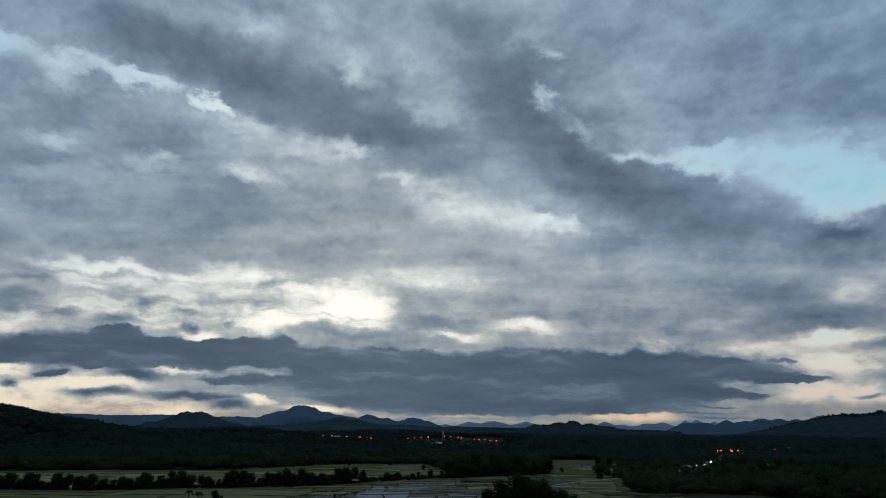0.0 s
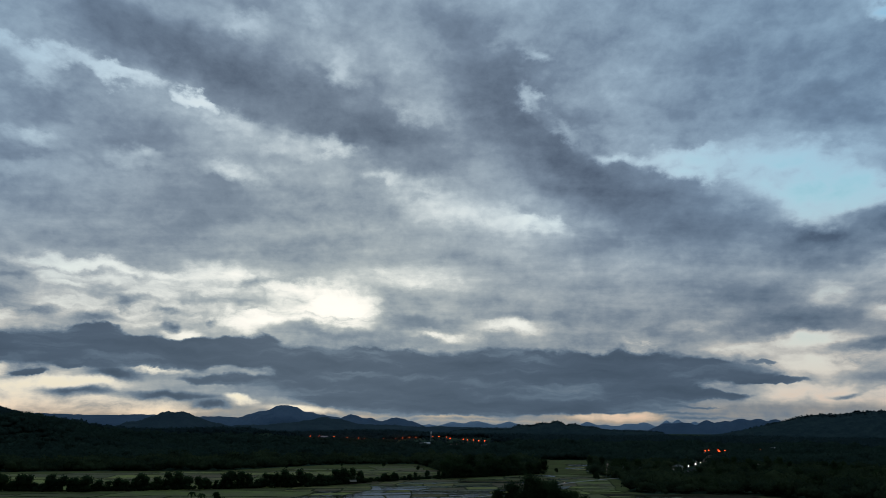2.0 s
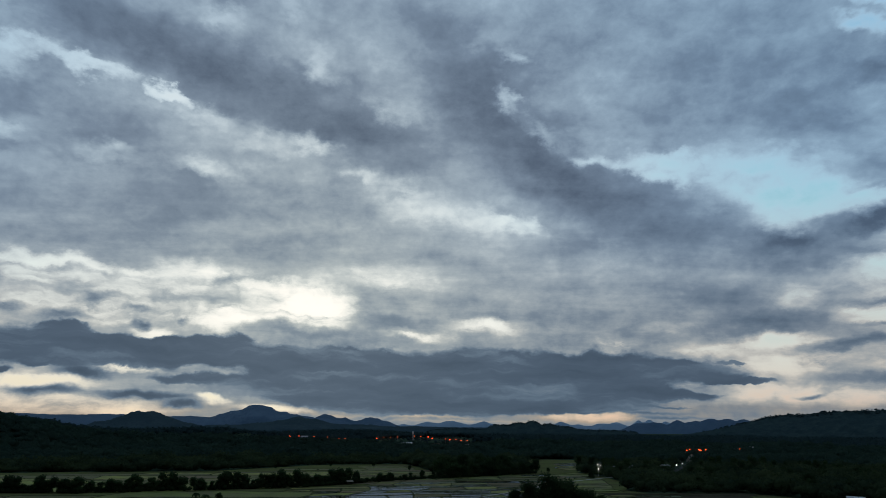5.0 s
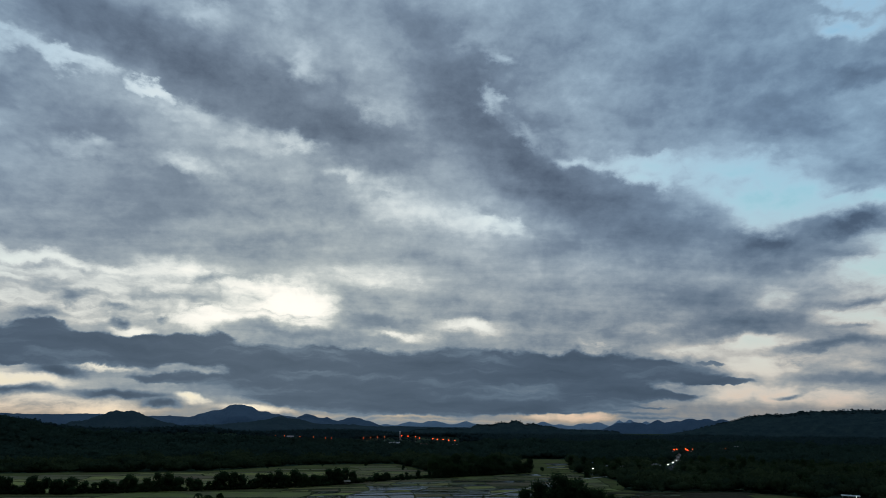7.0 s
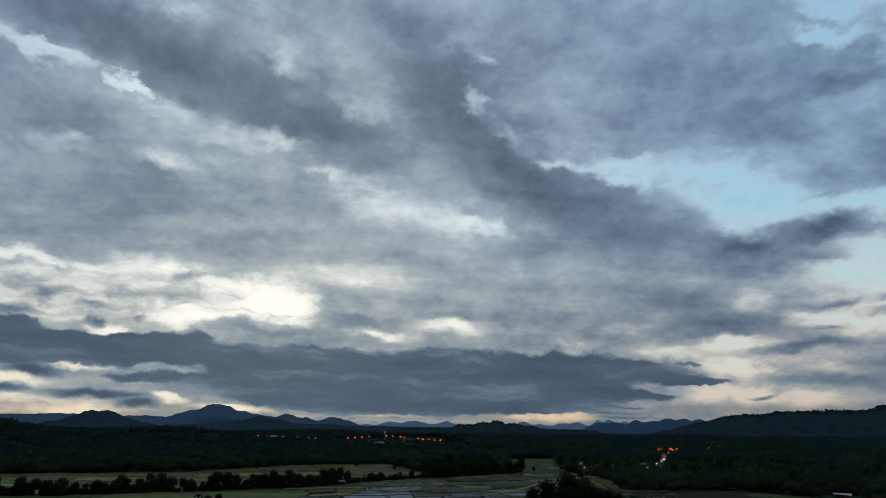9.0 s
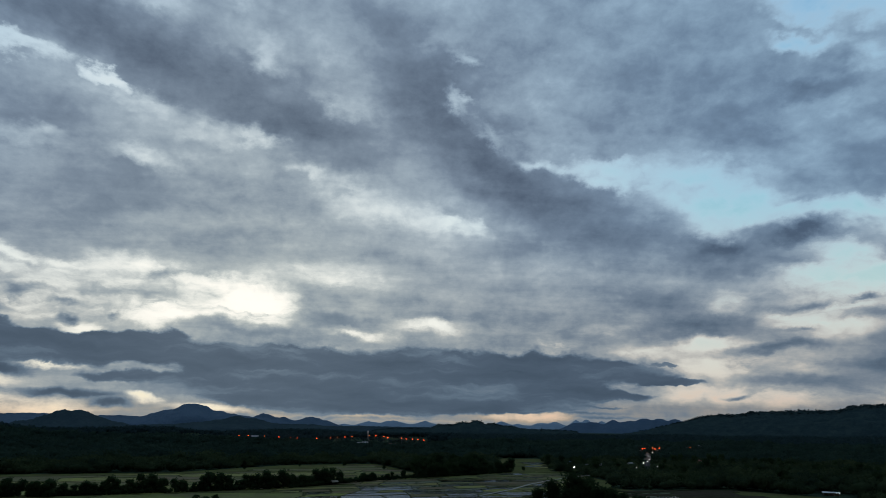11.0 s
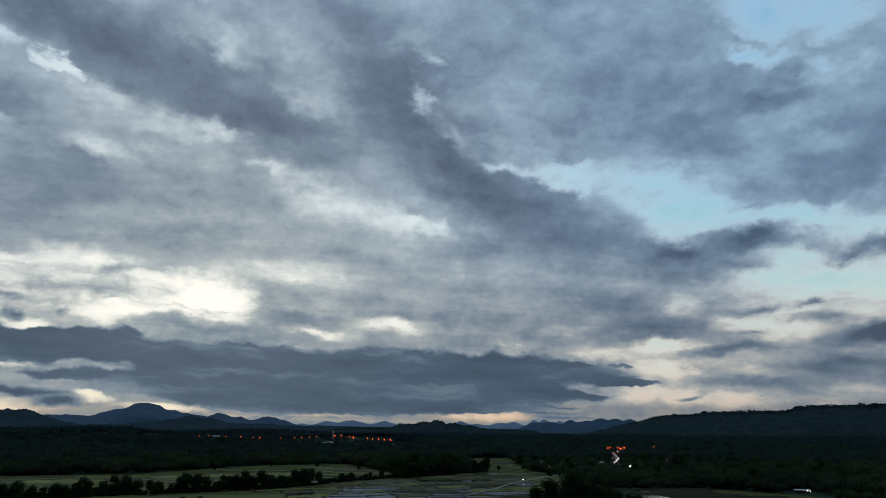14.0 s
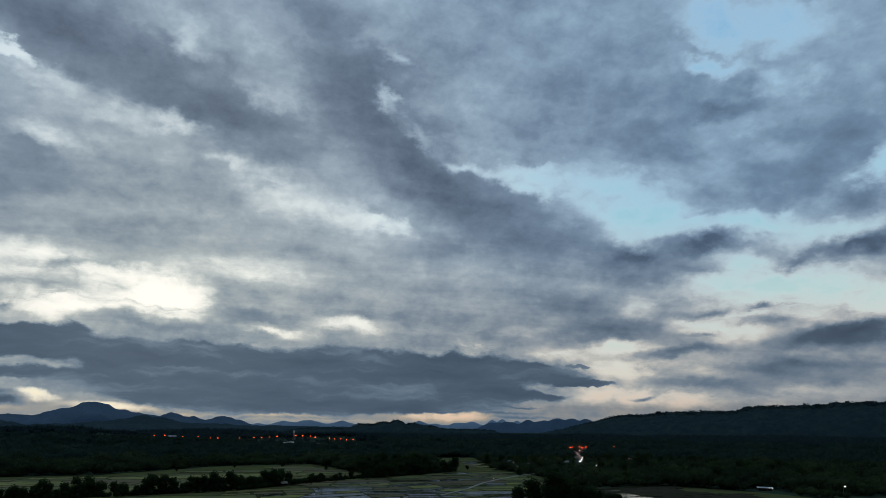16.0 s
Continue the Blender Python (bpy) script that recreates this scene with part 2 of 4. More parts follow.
    cloud("thin", 20.2, 7.1, 2.8, 0.7, -4, -0.80)
    cloud("thin", 24.6, 8.2, 3.1, 1.0, -5, -0.46)
    cloud("thin", 27.5, 6.2, 4.0, 0.8, -7, -0.85)
    cloud("thin", 32.6, 6.7, 5.6, 1.1, 3, -0.72)
    cloud("thin", 32.9, 4.9, 5.1, 1.6, -3, -0.62)
    cloud("thin", 32.2, 2.8, 5.5, 1.5, -1, -0.52)
    cloud("thin", 34.8, 10.4, 2.7, 1.4, 8, -0.26)
    cloud("thin", -35.7, 3.9, 3.8, 0.8, 2, -1.50)
    cloud("thin", -28.6, 3.1, 5.5, 0.8, 0, -1.50)
    cloud("thin", -30.4, 2.5, 10.4, 2.3, 3, -0.45)
    cloud("thin", -34.0, 2.3, 4.1, 1.1, -2, -0.60)
    cloud("thin", -22.4, 4.6, 4.1, 0.4, 0, -0.70)
    cloud("thin", -25.2, 1.5, 10.4, 1.5, -0, -0.62)
    cloud("thin", -15.6, 2.2, 2.0, 0.5, -10, -1.00)
    cloud("thin", -10.6, 1.3, 4.9, 0.5, -4, -0.60)
    cloud("thin", 10.3, 3.2, 1.7, 0.4, -4, -1.10)
    cloud("thin", 17.4, 0.8, 6.2, 0.7, -1, -0.70)
    cloud("thin", 3.1, 0.6, 12.0, 0.4, -1, -0.40)
    cloud("thin", 37.2, 5.2, 7.3, 1.7, -4, -0.36)
    cloud("thin", 37.0, 2.5, 7.0, 1.3, -2, -0.40)
    cloud("thin", 47.1, 2.8, 8.6, 1.4, -0, -0.20)
    # streaks and billows of the layer itself
    turned = s.node("ShaderNodeMapping", layer, vector_type="POINT")
    turned.inputs["Rotation"].default_value = (0, 0, radians(38))
    turned.inputs["Scale"].default_value = (0.5, 1.4, 1)
    streak = s.noise(turned.outputs[0], 2.2, 5, 0.52, 0.2)
    puff = s.noise(heaps, 8.5, 6, 0.50, 0.25)
    tuft = s.noise(heaps, 25.0, 5, 0.50, 0.35)
    heap = s.noise(s.node("ShaderNodeCombineXYZ", s.math("MULTIPLY", az, 0.10), s.math("MULTIPLY", el, 0.22), 3.0).outputs[0], 1.9, 10, 0.64, 0.15)
    # thin places are torn into shreds
    shred = s.noise(s.vec("MULTIPLY", angles, (0.045, 0.20, 0.0)), 2.4, 6, 0.6, 0.3)
    torn = s.math("MULTIPLY", s.range(puff, 0.32, 0.68, 0.3, 1.55), s.range(tuft, 0.34, 0.66, 0.35, 1.6))
    torn = s.math("MULTIPLY", torn, s.mix(s.range(el, 10, 20), s.range(shred, 0.33, 0.62, 0.15, 1.55), (1.0, 1.0, 1.0)))
    gap = s.math("MULTIPLY", total["thin"], torn)
    gap = s.math("DIVIDE", s.math("MULTIPLY", gap, 1.2), s.math("SUBTRACT", 0.7, gap))
    d = s.math("ADD", gap, total["band"])
    calm = s.range(d, 0.2, 0.9, 1.0, 0.5)
    d = s.math("MULTIPLY_ADD", s.math("SUBTRACT", streak, 0.5), s.range(el, 2, 16, 0.15, 0.62), d)
    d = s.math("MULTIPLY_ADD", s.math("SUBTRACT", puff, 0.5), s.math("MULTIPLY", s.range(el, 2, 16, 0.3, 0.62), calm), d)
    d = s.math("MULTIPLY_ADD", s.math("SUBTRACT", tuft, 0.5), s.math("MULTIPLY", calm, 0.48), d)
    d = s.math("MULTIPLY_ADD", s.math("SUBTRACT", heap, 0.5), s.range(el, 6, 20, 0.55, 0.1, smooth=True), d)
    wisp = s.noise(heaps, 75.0, 5, 0.62, 0.2)
    d = s.math("MULTIPLY_ADD", s.math("SUBTRACT", wisp, 0.5), 0.17, d)
    # thick banks with heaped, fairly sharp edges
    edge = s.math("MULTIPLY_ADD", s.math("SUBTRACT", heap, 0.5), 0.55, total["bank"])
    thick = s.range(edge, 0.14, 0.34, 0, 1, smooth=True)
    body = s.math("MULTIPLY_ADD", s.math("SUBTRACT", s.noise(s.vec("MULTIPLY", angles, (0.05, 0.32, 0.0)), 1.6, 8, 0.56, 0.1), 0.5), 1.5, s.math("MULTIPLY_ADD", s.math("MINIMUM", total["bank"], 0.8), 0.30, 0.86))
    d = s.math("ADD", s.math("MULTIPLY", d, s.math("SUBTRACT", 1.0, thick)), s.math("MULTIPLY", s.math("MAXIMUM", body, d), thick))
    # how near the hidden sun
    sun = (math.sin(radians(SUN_AZ)) * math.cos(radians(SUN_EL)), math.cos(radians(SUN_AZ)) * math.cos(radians(SUN_EL)), math.sin(radians(SUN_EL)))
    facing = s.vec("DOT_PRODUCT", way, sun)
    away = s.math("MULTIPLY", s.math("ARCCOSINE", facing), 57.29578)
    near_sun = s.range(away, 0, 50, 1, 0, smooth=True)
    white = s.math("POWER", near_sun, 1.3)
    glow = s.math("POWER", near_sun, 3.2)
    cream = s.math("MULTIPLY", s.range(az, -12, -28, 0.0, 0.62, smooth=True), s.range(el, 12, 5, smooth=True))
    white = s.math("MAXIMUM", white, cream)
    low = s.range(el, 2, 22, 1, 0, smooth=True)
    clear = s.ramp(s.range(el, 0, 45), [(0.0, (0.50, 0.31, 0.24)), (0.025, (0.76, 0.42, 0.28)), (0.055, (0.62, 0.50, 0.41)), (0.11, (0.63, 0.64, 0.58)), (0.24, (0.45, 0.63, 0.64)), (0.42, (0.26, 0.53, 0.64)), (0.75, (0.15, 0.37, 0.60)), (1.0, (0.13, 0.32, 0.60))])
    clear = s.mix(s.math("MULTIPLY", white, 0.95, clamp=True), clear, s.mix(s.range(el, 2.5, 9, smooth=True), (1.0, 0.93, 0.69), (1.12, 1.06, 0.96)))
    shade = s.ramp(s.range(d, -0.1, 1.5), [(0.0, (0.58, 0.68, 0.73)), (0.18, (0.43, 0.52, 0.575)), (0.34, (0.270, 0.340, 0.400)), (0.47, (0.170, 0.220, 0.280)), (0.68, (0.080, 0.107, 0.148)), (1.0, (0.046, 0.066, 0.094))])
    tone = s.mix(low, (1.08, 1.10, 1.15), s.mix(s.range(d, 0.3, 0.85), (1.33, 1.07, 0.88), (0.89, 0.99, 1.03)))
    tone = s.mix(s.math("MULTIPLY", glow, 0.6), tone, s.mix(s.range(d, 0.45, 0.85), (1.7, 1.48, 1.22), (1.46, 1.46, 1.36)))
    tone = s.mix(1.0, tone, s.mix(s.math("MAXIMUM", s.range(el, 0.3, 2.8, smooth=True), s.range(d, 0.35, 0.75)), (0.92, 0.76, 0.64), (1.0, 1.0, 1.0)), "MULTIPLY")
    tone = s.mix(1.0, tone, s.mix(s.range(away, 16, 52, smooth=True), (1.0, 1.0, 1.0), s.mix(s.range(el, 8, 18), (1.0, 0.98, 0.98), (0.83, 0.97, 1.07))), "MULTIPLY")
    shade = s.mix(1.0, shade, tone, "MULTIPLY")
    veil = s.range(d, s.range(el, 4, 18, -0.26, -0.34), s.range(el, 4, 18, 0.36, 0.46), 0, 1, smooth=True)
    colour = s.mix(veil, clear, shade)
    # the sky away from the sunset is already darker
    dusk = s.range(facing, -0.55, 0.25, 0.25, 1.0, smooth=True)
    colour = s.mix(1.0, colour, s.node("ShaderNodeCombineXYZ", dusk, dusk, dusk).outputs[0], "MULTIPLY")
    emit = s.node("ShaderNodeEmission", colour, 1.0)
    mat = s.surface(emit.outputs[0])
    mat.cycles.emission_sampling = "NONE"
    return mat


def part(name, bm, material, parent=None, label="", smooth=False):
    """One mesh object from a bmesh, under a thing or a part."""
    me = bpy.data.meshes.new(name)
    bm.to_mesh(me)
    bm.free()
    return mesh_part(name, me, material, parent, label, smooth)


def mesh_part(name, me, material, parent=None, label="", smooth=False):
    if material is not None and not me.materials:
        me.materials.append(material)
    if smooth:
        me.shade_smooth()
    ob = new(name, me)
    if parent is not None:
        ob.parent = parent
    if label:
        tagged(ob, label)
    return ob


def mesh_of(name, verts, faces):
    """A mesh from numpy arrays of corners and of triangles or quads."""
    me = bpy.data.meshes.new(name)
    n = faces.shape[1]
    me.vertices.add(len(verts))
    me.vertices.foreach_set("co", np.asarray(verts, np.float32).ravel())
    me.loops.add(faces.size)
    me.loops.foreach_set("vertex_index", faces.astype(np.int32).ravel())
    me.polygons.add(len(faces))
    me.polygons.foreach_set("loop_start", np.arange(0, faces.size, n, dtype=np.int32))
    me.update(calc_edges=True)
    me.validate()
    return me


DOME = Vector((-50, 10, 42))
bm = bmesh.new()
rings = [-4, -1, 2, 6, 12, 20, 30, 42, 55, 68, 80, 89.5]
loops = []
for e in rings:
    loops.append([bm.verts.new((4800 * math.cos(radians(e)) * math.sin(radians(a)), 4800 * math.cos(radians(e)) * math.cos(radians(a)), 4800 * math.sin(radians(e)))) for a in range(0, 360, 5)])
for lo, hi in zip(loops, loops[1:]):
    for i in range(len(lo)):
        j = (i + 1) % len(lo)
        bm.faces.new((lo[i], hi[i], hi[j], lo[j]))
bm.faces.new(loops[-1])
dome = part("backdrop_sky", bm, sky_material())
dome.location = DOME
tagged(dome, "grey-blue broken dusk cloud with bright gaps and pale horizon", "sky", kind="structure")


# ---- materials ----
def earth(name, colours, size, rough=0.9, bump=0.3, fine=6.0, seed=0.0, shine=0.0):
    """A matt natural surface: three colours mixed by a broad and a fine noise, with relief."""
    s = Nodes(name)
    p = s.vec("ADD", s.node("ShaderNodeTexCoord").outputs["Object"], (seed, seed * 1.7, 0))
    a = s.noise(p, 1.0 / size, 5, 0.6)
    b = s.noise(p, fine / size, 4, 0.6)
    k = s.math("MULTIPLY_ADD", s.math("SUBTRACT", b, 0.5), 0.6, a)
    c = s.ramp(s.range(k, 0.25, 0.75), [(0.0, colours[0]), (0.5, colours[1]), (1.0, colours[2])])
    bsdf = s.node("ShaderNodeBsdfPrincipled")
    s.put(bsdf.inputs["Base Color"], c)
    bsdf.inputs["Roughness"].default_value = rough
    bsdf.inputs["Specular IOR Level"].default_value = shine
    bu = s.node("ShaderNodeBump")
    bu.inputs["Strength"].default_value, bu.inputs["Distance"].default_value = bump, size / fine
    s.put(bu.inputs["Height"], b)
    s.put(bsdf.inputs["Normal"], bu.outputs[0])
    return s.surface(bsdf.outputs[0])


def leaves(name, dark, light):
    """Foliage: the colour wanders from clump to clump and from tree to tree."""
    s = Nodes(name)
    p = s.node("ShaderNodeNewGeometry")
    r = p.outputs["Random Per Island"]
    o = s.node("ShaderNodeObjectInfo").outputs["Random"]
    broad = s.noise(p.outputs["Position"], 0.016, 5, 0.65)
    k = s.math("ADD", s.math("MULTIPLY", r, 0.28), s.math("MULTIPLY", o, 0.25))
    k = s.math("ADD", k, s.math("MULTIPLY", s.range(broad, 0.36, 0.64), 0.6))
    c = s.mix(s.math("MULTIPLY", k, 0.9, clamp=True), dark, light)
    face = s.node("ShaderNodeBsdfDiffuse", c)
    through_leaf = s.node("ShaderNodeBsdfTranslucent", c)
    return s.surface(s.node("ShaderNodeMixShader", 0.42, face.outputs[0], through_leaf.outputs[0]).outputs[0])


def painted(name, colour, rough=0.6, metal=0.0, wear=0.25, size=1.5):
    s = Nodes(name)
    p = s.node("ShaderNodeTexCoord").outputs["Object"]
    a = s.noise(p, 1.0 / size, 5, 0.65)
    worn = tuple(v * (1 - wear) * 0.8 for v in colour)
    c = s.mix(s.range(a, 0.4, 0.75), colour, worn)
    bsdf = s.node("ShaderNodeBsdfPrincipled")
    s.put(bsdf.inputs["Base Color"], c)
    s.put(bsdf.inputs["Roughness"], s.range(a, 0.3, 0.7, rough * 0.85, min(1, rough * 1.15)))
    bsdf.inputs["Metallic"].default_value = metal
    return s.surface(bsdf.outputs[0])


def lit(name, colour, strength):
    s = Nodes(name)
    e = s.node("ShaderNodeEmission", colour, strength)
    return s.surface(e.outputs[0])


def water_material():
    """Shallow water on mud: a mirror of the sky with faint ripples, mud and shoots breaking through."""
    s = Nodes("paddy_water")
    p = s.node("ShaderNodeNewGeometry").outputs["Position"]
    mud = s.noise(p, 0.16, 5, 0.65)
    shoots = s.noise(p, 1.1, 3, 0.6)
    r = s.node("ShaderNodeObjectInfo").outputs["Random"]
    wet = s.node("ShaderNodeBsdfPrincipled")
    s.put(wet.inputs["Base Color"], s.mix(mud, (0.06, 0.055, 0.05), (0.11, 0.10, 0.09)))
    wet.inputs["Roughness"].default_value = 0.06
    wet.inputs["IOR"].default_value = 1.33
    bu = s.node("ShaderNodeBump")
    bu.inputs["Strength"].default_value, bu.inputs["Distance"].default_value = 0.22, 0.06
    s.put(bu.inputs["Height"], s.noise(p, 3.0, 2, 0.5))
    s.put(wet.inputs["Normal"], bu.outputs[0])
    dry = s.node("ShaderNodeBsdfPrincipled")
    s.put(dry.inputs["Base Color"], s.mix(shoots, (0.05, 0.06, 0.025), (0.10, 0.12, 0.05)))
    dry.inputs["Roughness"].default_value = 0.85
    k = s.math("ADD", mud, s.math("MULTIPLY", s.math("SUBTRACT", r, 0.5), 0.25))
    k = s.math("ADD", k, s.math("MULTIPLY", s.math("SUBTRACT", shoots, 0.5), 0.3))
    m = s.node("ShaderNodeMixShader", s.range(k, 0.50, 0.60, smooth=True), wet.outputs[0], dry.outputs[0])
    return s.surface(m.outputs[0])


def crop_material():
    """Young rice and stubble, plot by plot greener, yellower or browner."""
    s = Nodes("rice_crop")
    p = s.node("ShaderNodeNewGeometry").outputs["Position"]
    r = s.math("FRACT", s.math("ADD", s.node("ShaderNodeObjectInfo").outputs["Random"], s.node("ShaderNodeNewGeometry").outputs["Random Per Island"]))
    c = s.ramp(r, [(0.0, (0.144, 0.101, 0.052)), (0.18, (0.186, 0.139, 0.064)), (0.28, (0.116, 0.123, 0.035)), (0.5, (0.190, 0.225, 0.048)), (0.62, (0.302, 0.294, 0.064)), (0.76, (0.256, 0.307, 0.058)), (0.88, (0.107, 0.106, 0.037)), (1.0, (0.311, 0.270, 0.069))])
    a = s.noise(p, 0.055, 7, 0.68)
    b = s.noise(p, 0.9, 4, 0.65)
    c = s.mix(s.range(a, 0.40, 0.60, 0.0, 0.8), c, (0.115, 0.098, 0.052))
    c = s.mix(s.range(b, 0.35, 0.8, 0.0, 0.5), c, (0.05, 0.07, 0.025))
    bsdf = s.node("ShaderNodeBsdfPrincipled")
    s.put(bsdf.inputs["Base Color"], c)
    bsdf.inputs["Roughness"].default_value = 0.75
    bsdf.inputs["Specular IOR Level"].default_value = 0.08
    bu = s.node("ShaderNodeBump")
    bu.inputs["Strength"].default_value, bu.inputs["Distance"].default_value = 0.35, 0.2
    s.put(bu.inputs["Height"], b)
    s.put(bsdf.inputs["Normal"], bu.outputs[0])
    return s.surface(bsdf.outputs[0])


GROUND = earth("forest_floor_and_scrub", ((0.030, 0.048, 0.034), (0.042, 0.064, 0.042), (0.060, 0.085, 0.050)), 60, seed=3)
FIELD = earth("damp_field_soil", ((0.090, 0.080, 0.044), (0.11, 0.115, 0.046), (0.12, 0.15, 0.052)), 25)
# hillside green shifted to blue to stand for haze; crest trees share it
HAZE_HILL = earth("hazed_forested_hillside", ((0.020, 0.036, 0.040), (0.029, 0.048, 0.051), (0.040, 0.062, 0.060)), 40, seed=7)
# base colour carries blue haze for hills over three kilometres off
HAZE_HILL_FAR = earth("hazed_far_forested_hillside", ((0.028, 0.048, 0.060), (0.034, 0.056, 0.068), (0.042, 0.066, 0.077)), 90, seed=11)
# air haze put into the base colour: bluer than the forest would be
HAZE_MOUNTAIN = earth("haze_blue_forested_mountain", ((0.060, 0.102, 0.160), (0.069, 0.114, 0.176), (0.078, 0.127, 0.192)), 200, seed=17)
# farthest ridges: haze in the base colour, paler and bluer still
HAZE_MOUNTAIN_FAR = earth("haze_pale_blue_far_mountain", ((0.21, 0.31, 0.43), (0.23, 0.33, 0.45), (0.25, 0.35, 0.47)), 300, seed=23)
LEAF = leaves("broadleaf_foliage", (0.014, 0.028, 0.015), (0.055, 0.085, 0.034))
LEAF_WOOD = leaves("woodland_foliage", (0.018, 0.036, 0.026), (0.078, 0.102, 0.044))
# valley leaves lightened and blued to suggest haze over about a kilometre
LEAF_MID_HAZE = leaves("hazed_valley_forest_foliage", (0.026, 0.048, 0.040), (0.046, 0.076, 0.054))
# more haze in the leaf colour here than in the middle wood
LEAF_FAR_HAZE = leaves("hazed_far_forest_foliage", (0.030, 0.053, 0.056), (0.040, 0.066, 0.066))
BARK = earth("grey_brown_bark", ((0.05, 0.04, 0.03), (0.09, 0.075, 0.06), (0.13, 0.11, 0.09)), 0.6)
WATER = water_material()
CROP = crop_material()
STUBBLE = earth("brown_stubble", ((0.042, 0.035, 0.026), (0.06, 0.051, 0.037), (0.08, 0.072, 0.047)), 5)
BUND = earth("grassy_mud_bund", ((0.045, 0.040, 0.026), (0.055, 0.060, 0.030), (0.075, 0.092, 0.035)), 3)
ASPHALT = earth("worn_asphalt", ((0.045, 0.046, 0.047), (0.06, 0.061, 0.060), (0.085, 0.083, 0.079)), 6, rough=0.7, bump=0.1)
CONCRETE = earth("pale_concrete_lane", ((0.30, 0.28, 0.24), (0.38, 0.36, 0.32), (0.46, 0.44, 0.40)), 4, rough=0.8, bump=0.1)


# ---- the lie of the land ----
def bump_at(x, y, cx, cy, h, sx, sy, turn=0.0):
    c, s = math.cos(radians(turn)), math.sin(radians(turn))
    u, v = (x - cx) * c + (y - cy) * s, -(x - cx) * s + (y - cy) * c
    return h * np.exp(-(u / sx) ** 2 - (v / sy) ** 2)


def step(a, b, v):
    k = np.clip((v - a) / (b - a), 0, 1)
    return k * k * (3 - 2 * k)


def waves(x, y, size, seed):
    """Smooth rolling noise between -1 and 1 from a few crossing sines."""
    r = np.random.RandomState(seed)
    out = 0.0
    for k in range(7):
        a, ph, f = r.uniform(0, 6.28), r.uniform(0, 6.28), r.uniform(0.6, 1.7)
        out = out + np.sin((x * np.cos(a) + y * np.sin(a)) * 6.28 * f / size + ph)
    return out / 4.0


def land(x, y):
    """Height of the ground."""
    d = np.hypot(x, y)
    far = step(850, 1300, d)
    h = far * (8 + 3 * waves(x, y, 420, 5)) * step(4800, 2500, d)
    h = h + bump_at(x, y, 100, 1400, 13, 170, 110, -8)
    h = h + bump_at(x, y, -690, 1080, 46, 150, 170)
    h = h + bump_at(x, y, -430, 1330, 22, 230, 160, -15)
    h = h + bump_at(x, y, -1330, 1850, 82, 330, 260, -40)
    h = h + bump_at(x, y, -180, 1900, 16, 260, 160)
    return h


FIELD_EDGE = np.array([(-460, 200), (-460, 600), (-318, 631), (-211, 638), (-158, 695), (-117, 739), (-20, 755), (-5, 690), (10, 600), (86, 610), (112, 720), (142, 866), (212, 866), (166, 690), (143, 618),
                       (150, 575), (150, 545), (150, 500), (128, 450), (135, 428), (175, 432), (206, 422), (232, 378), (240, 340), (250, 200)], float)


def inside(x, y, poly):
    r = np.zeros(np.shape(x), bool)
    for (x0, y0), (x1, y1) in zip(poly, np.roll(poly, -1, 0)):
        r ^= ((y0 > y) != (y1 > y)) & (x < (x1 - x0) * (y - y0) / (y1 - y0 + 1e-9) + x0)
    return r


# ground: one sheet to the horizon
radii = np.concatenate([np.linspace(0, 380, 8), np.geomspace(400, 4780, 170)])
turns = np.radians(np.concatenate([np.linspace(-50, 70, 241), np.linspace(75, 305, 47)]))
R, A = np.meshgrid(radii, turns, indexing="ij")
gx, gy = -50 + R * np.sin(A), R * np.cos(A)
gz = land(gx, gy)
nr, na = R.shape
i, j = np.meshgrid(np.arange(nr - 1), np.arange(na), indexing="ij")
j2 = (j + 1) % na
quads = np.stack([i * na + j, i * na + j2, (i + 1) * na + j2, (i + 1) * na + j], -1).reshape(-1, 4)[:, ::-1]
ground = mesh_part("ground", mesh_of("ground", np.stack([gx, gy, gz], -1).reshape(-1, 3), quads), GROUND, smooth=True)
tagged(ground, "dark green scrub and forest floor of a wide valley", "ground", kind="structure")


# hills and mountains, each a mass of its own
HILLS = {}  # points of each hillside where trees may stand


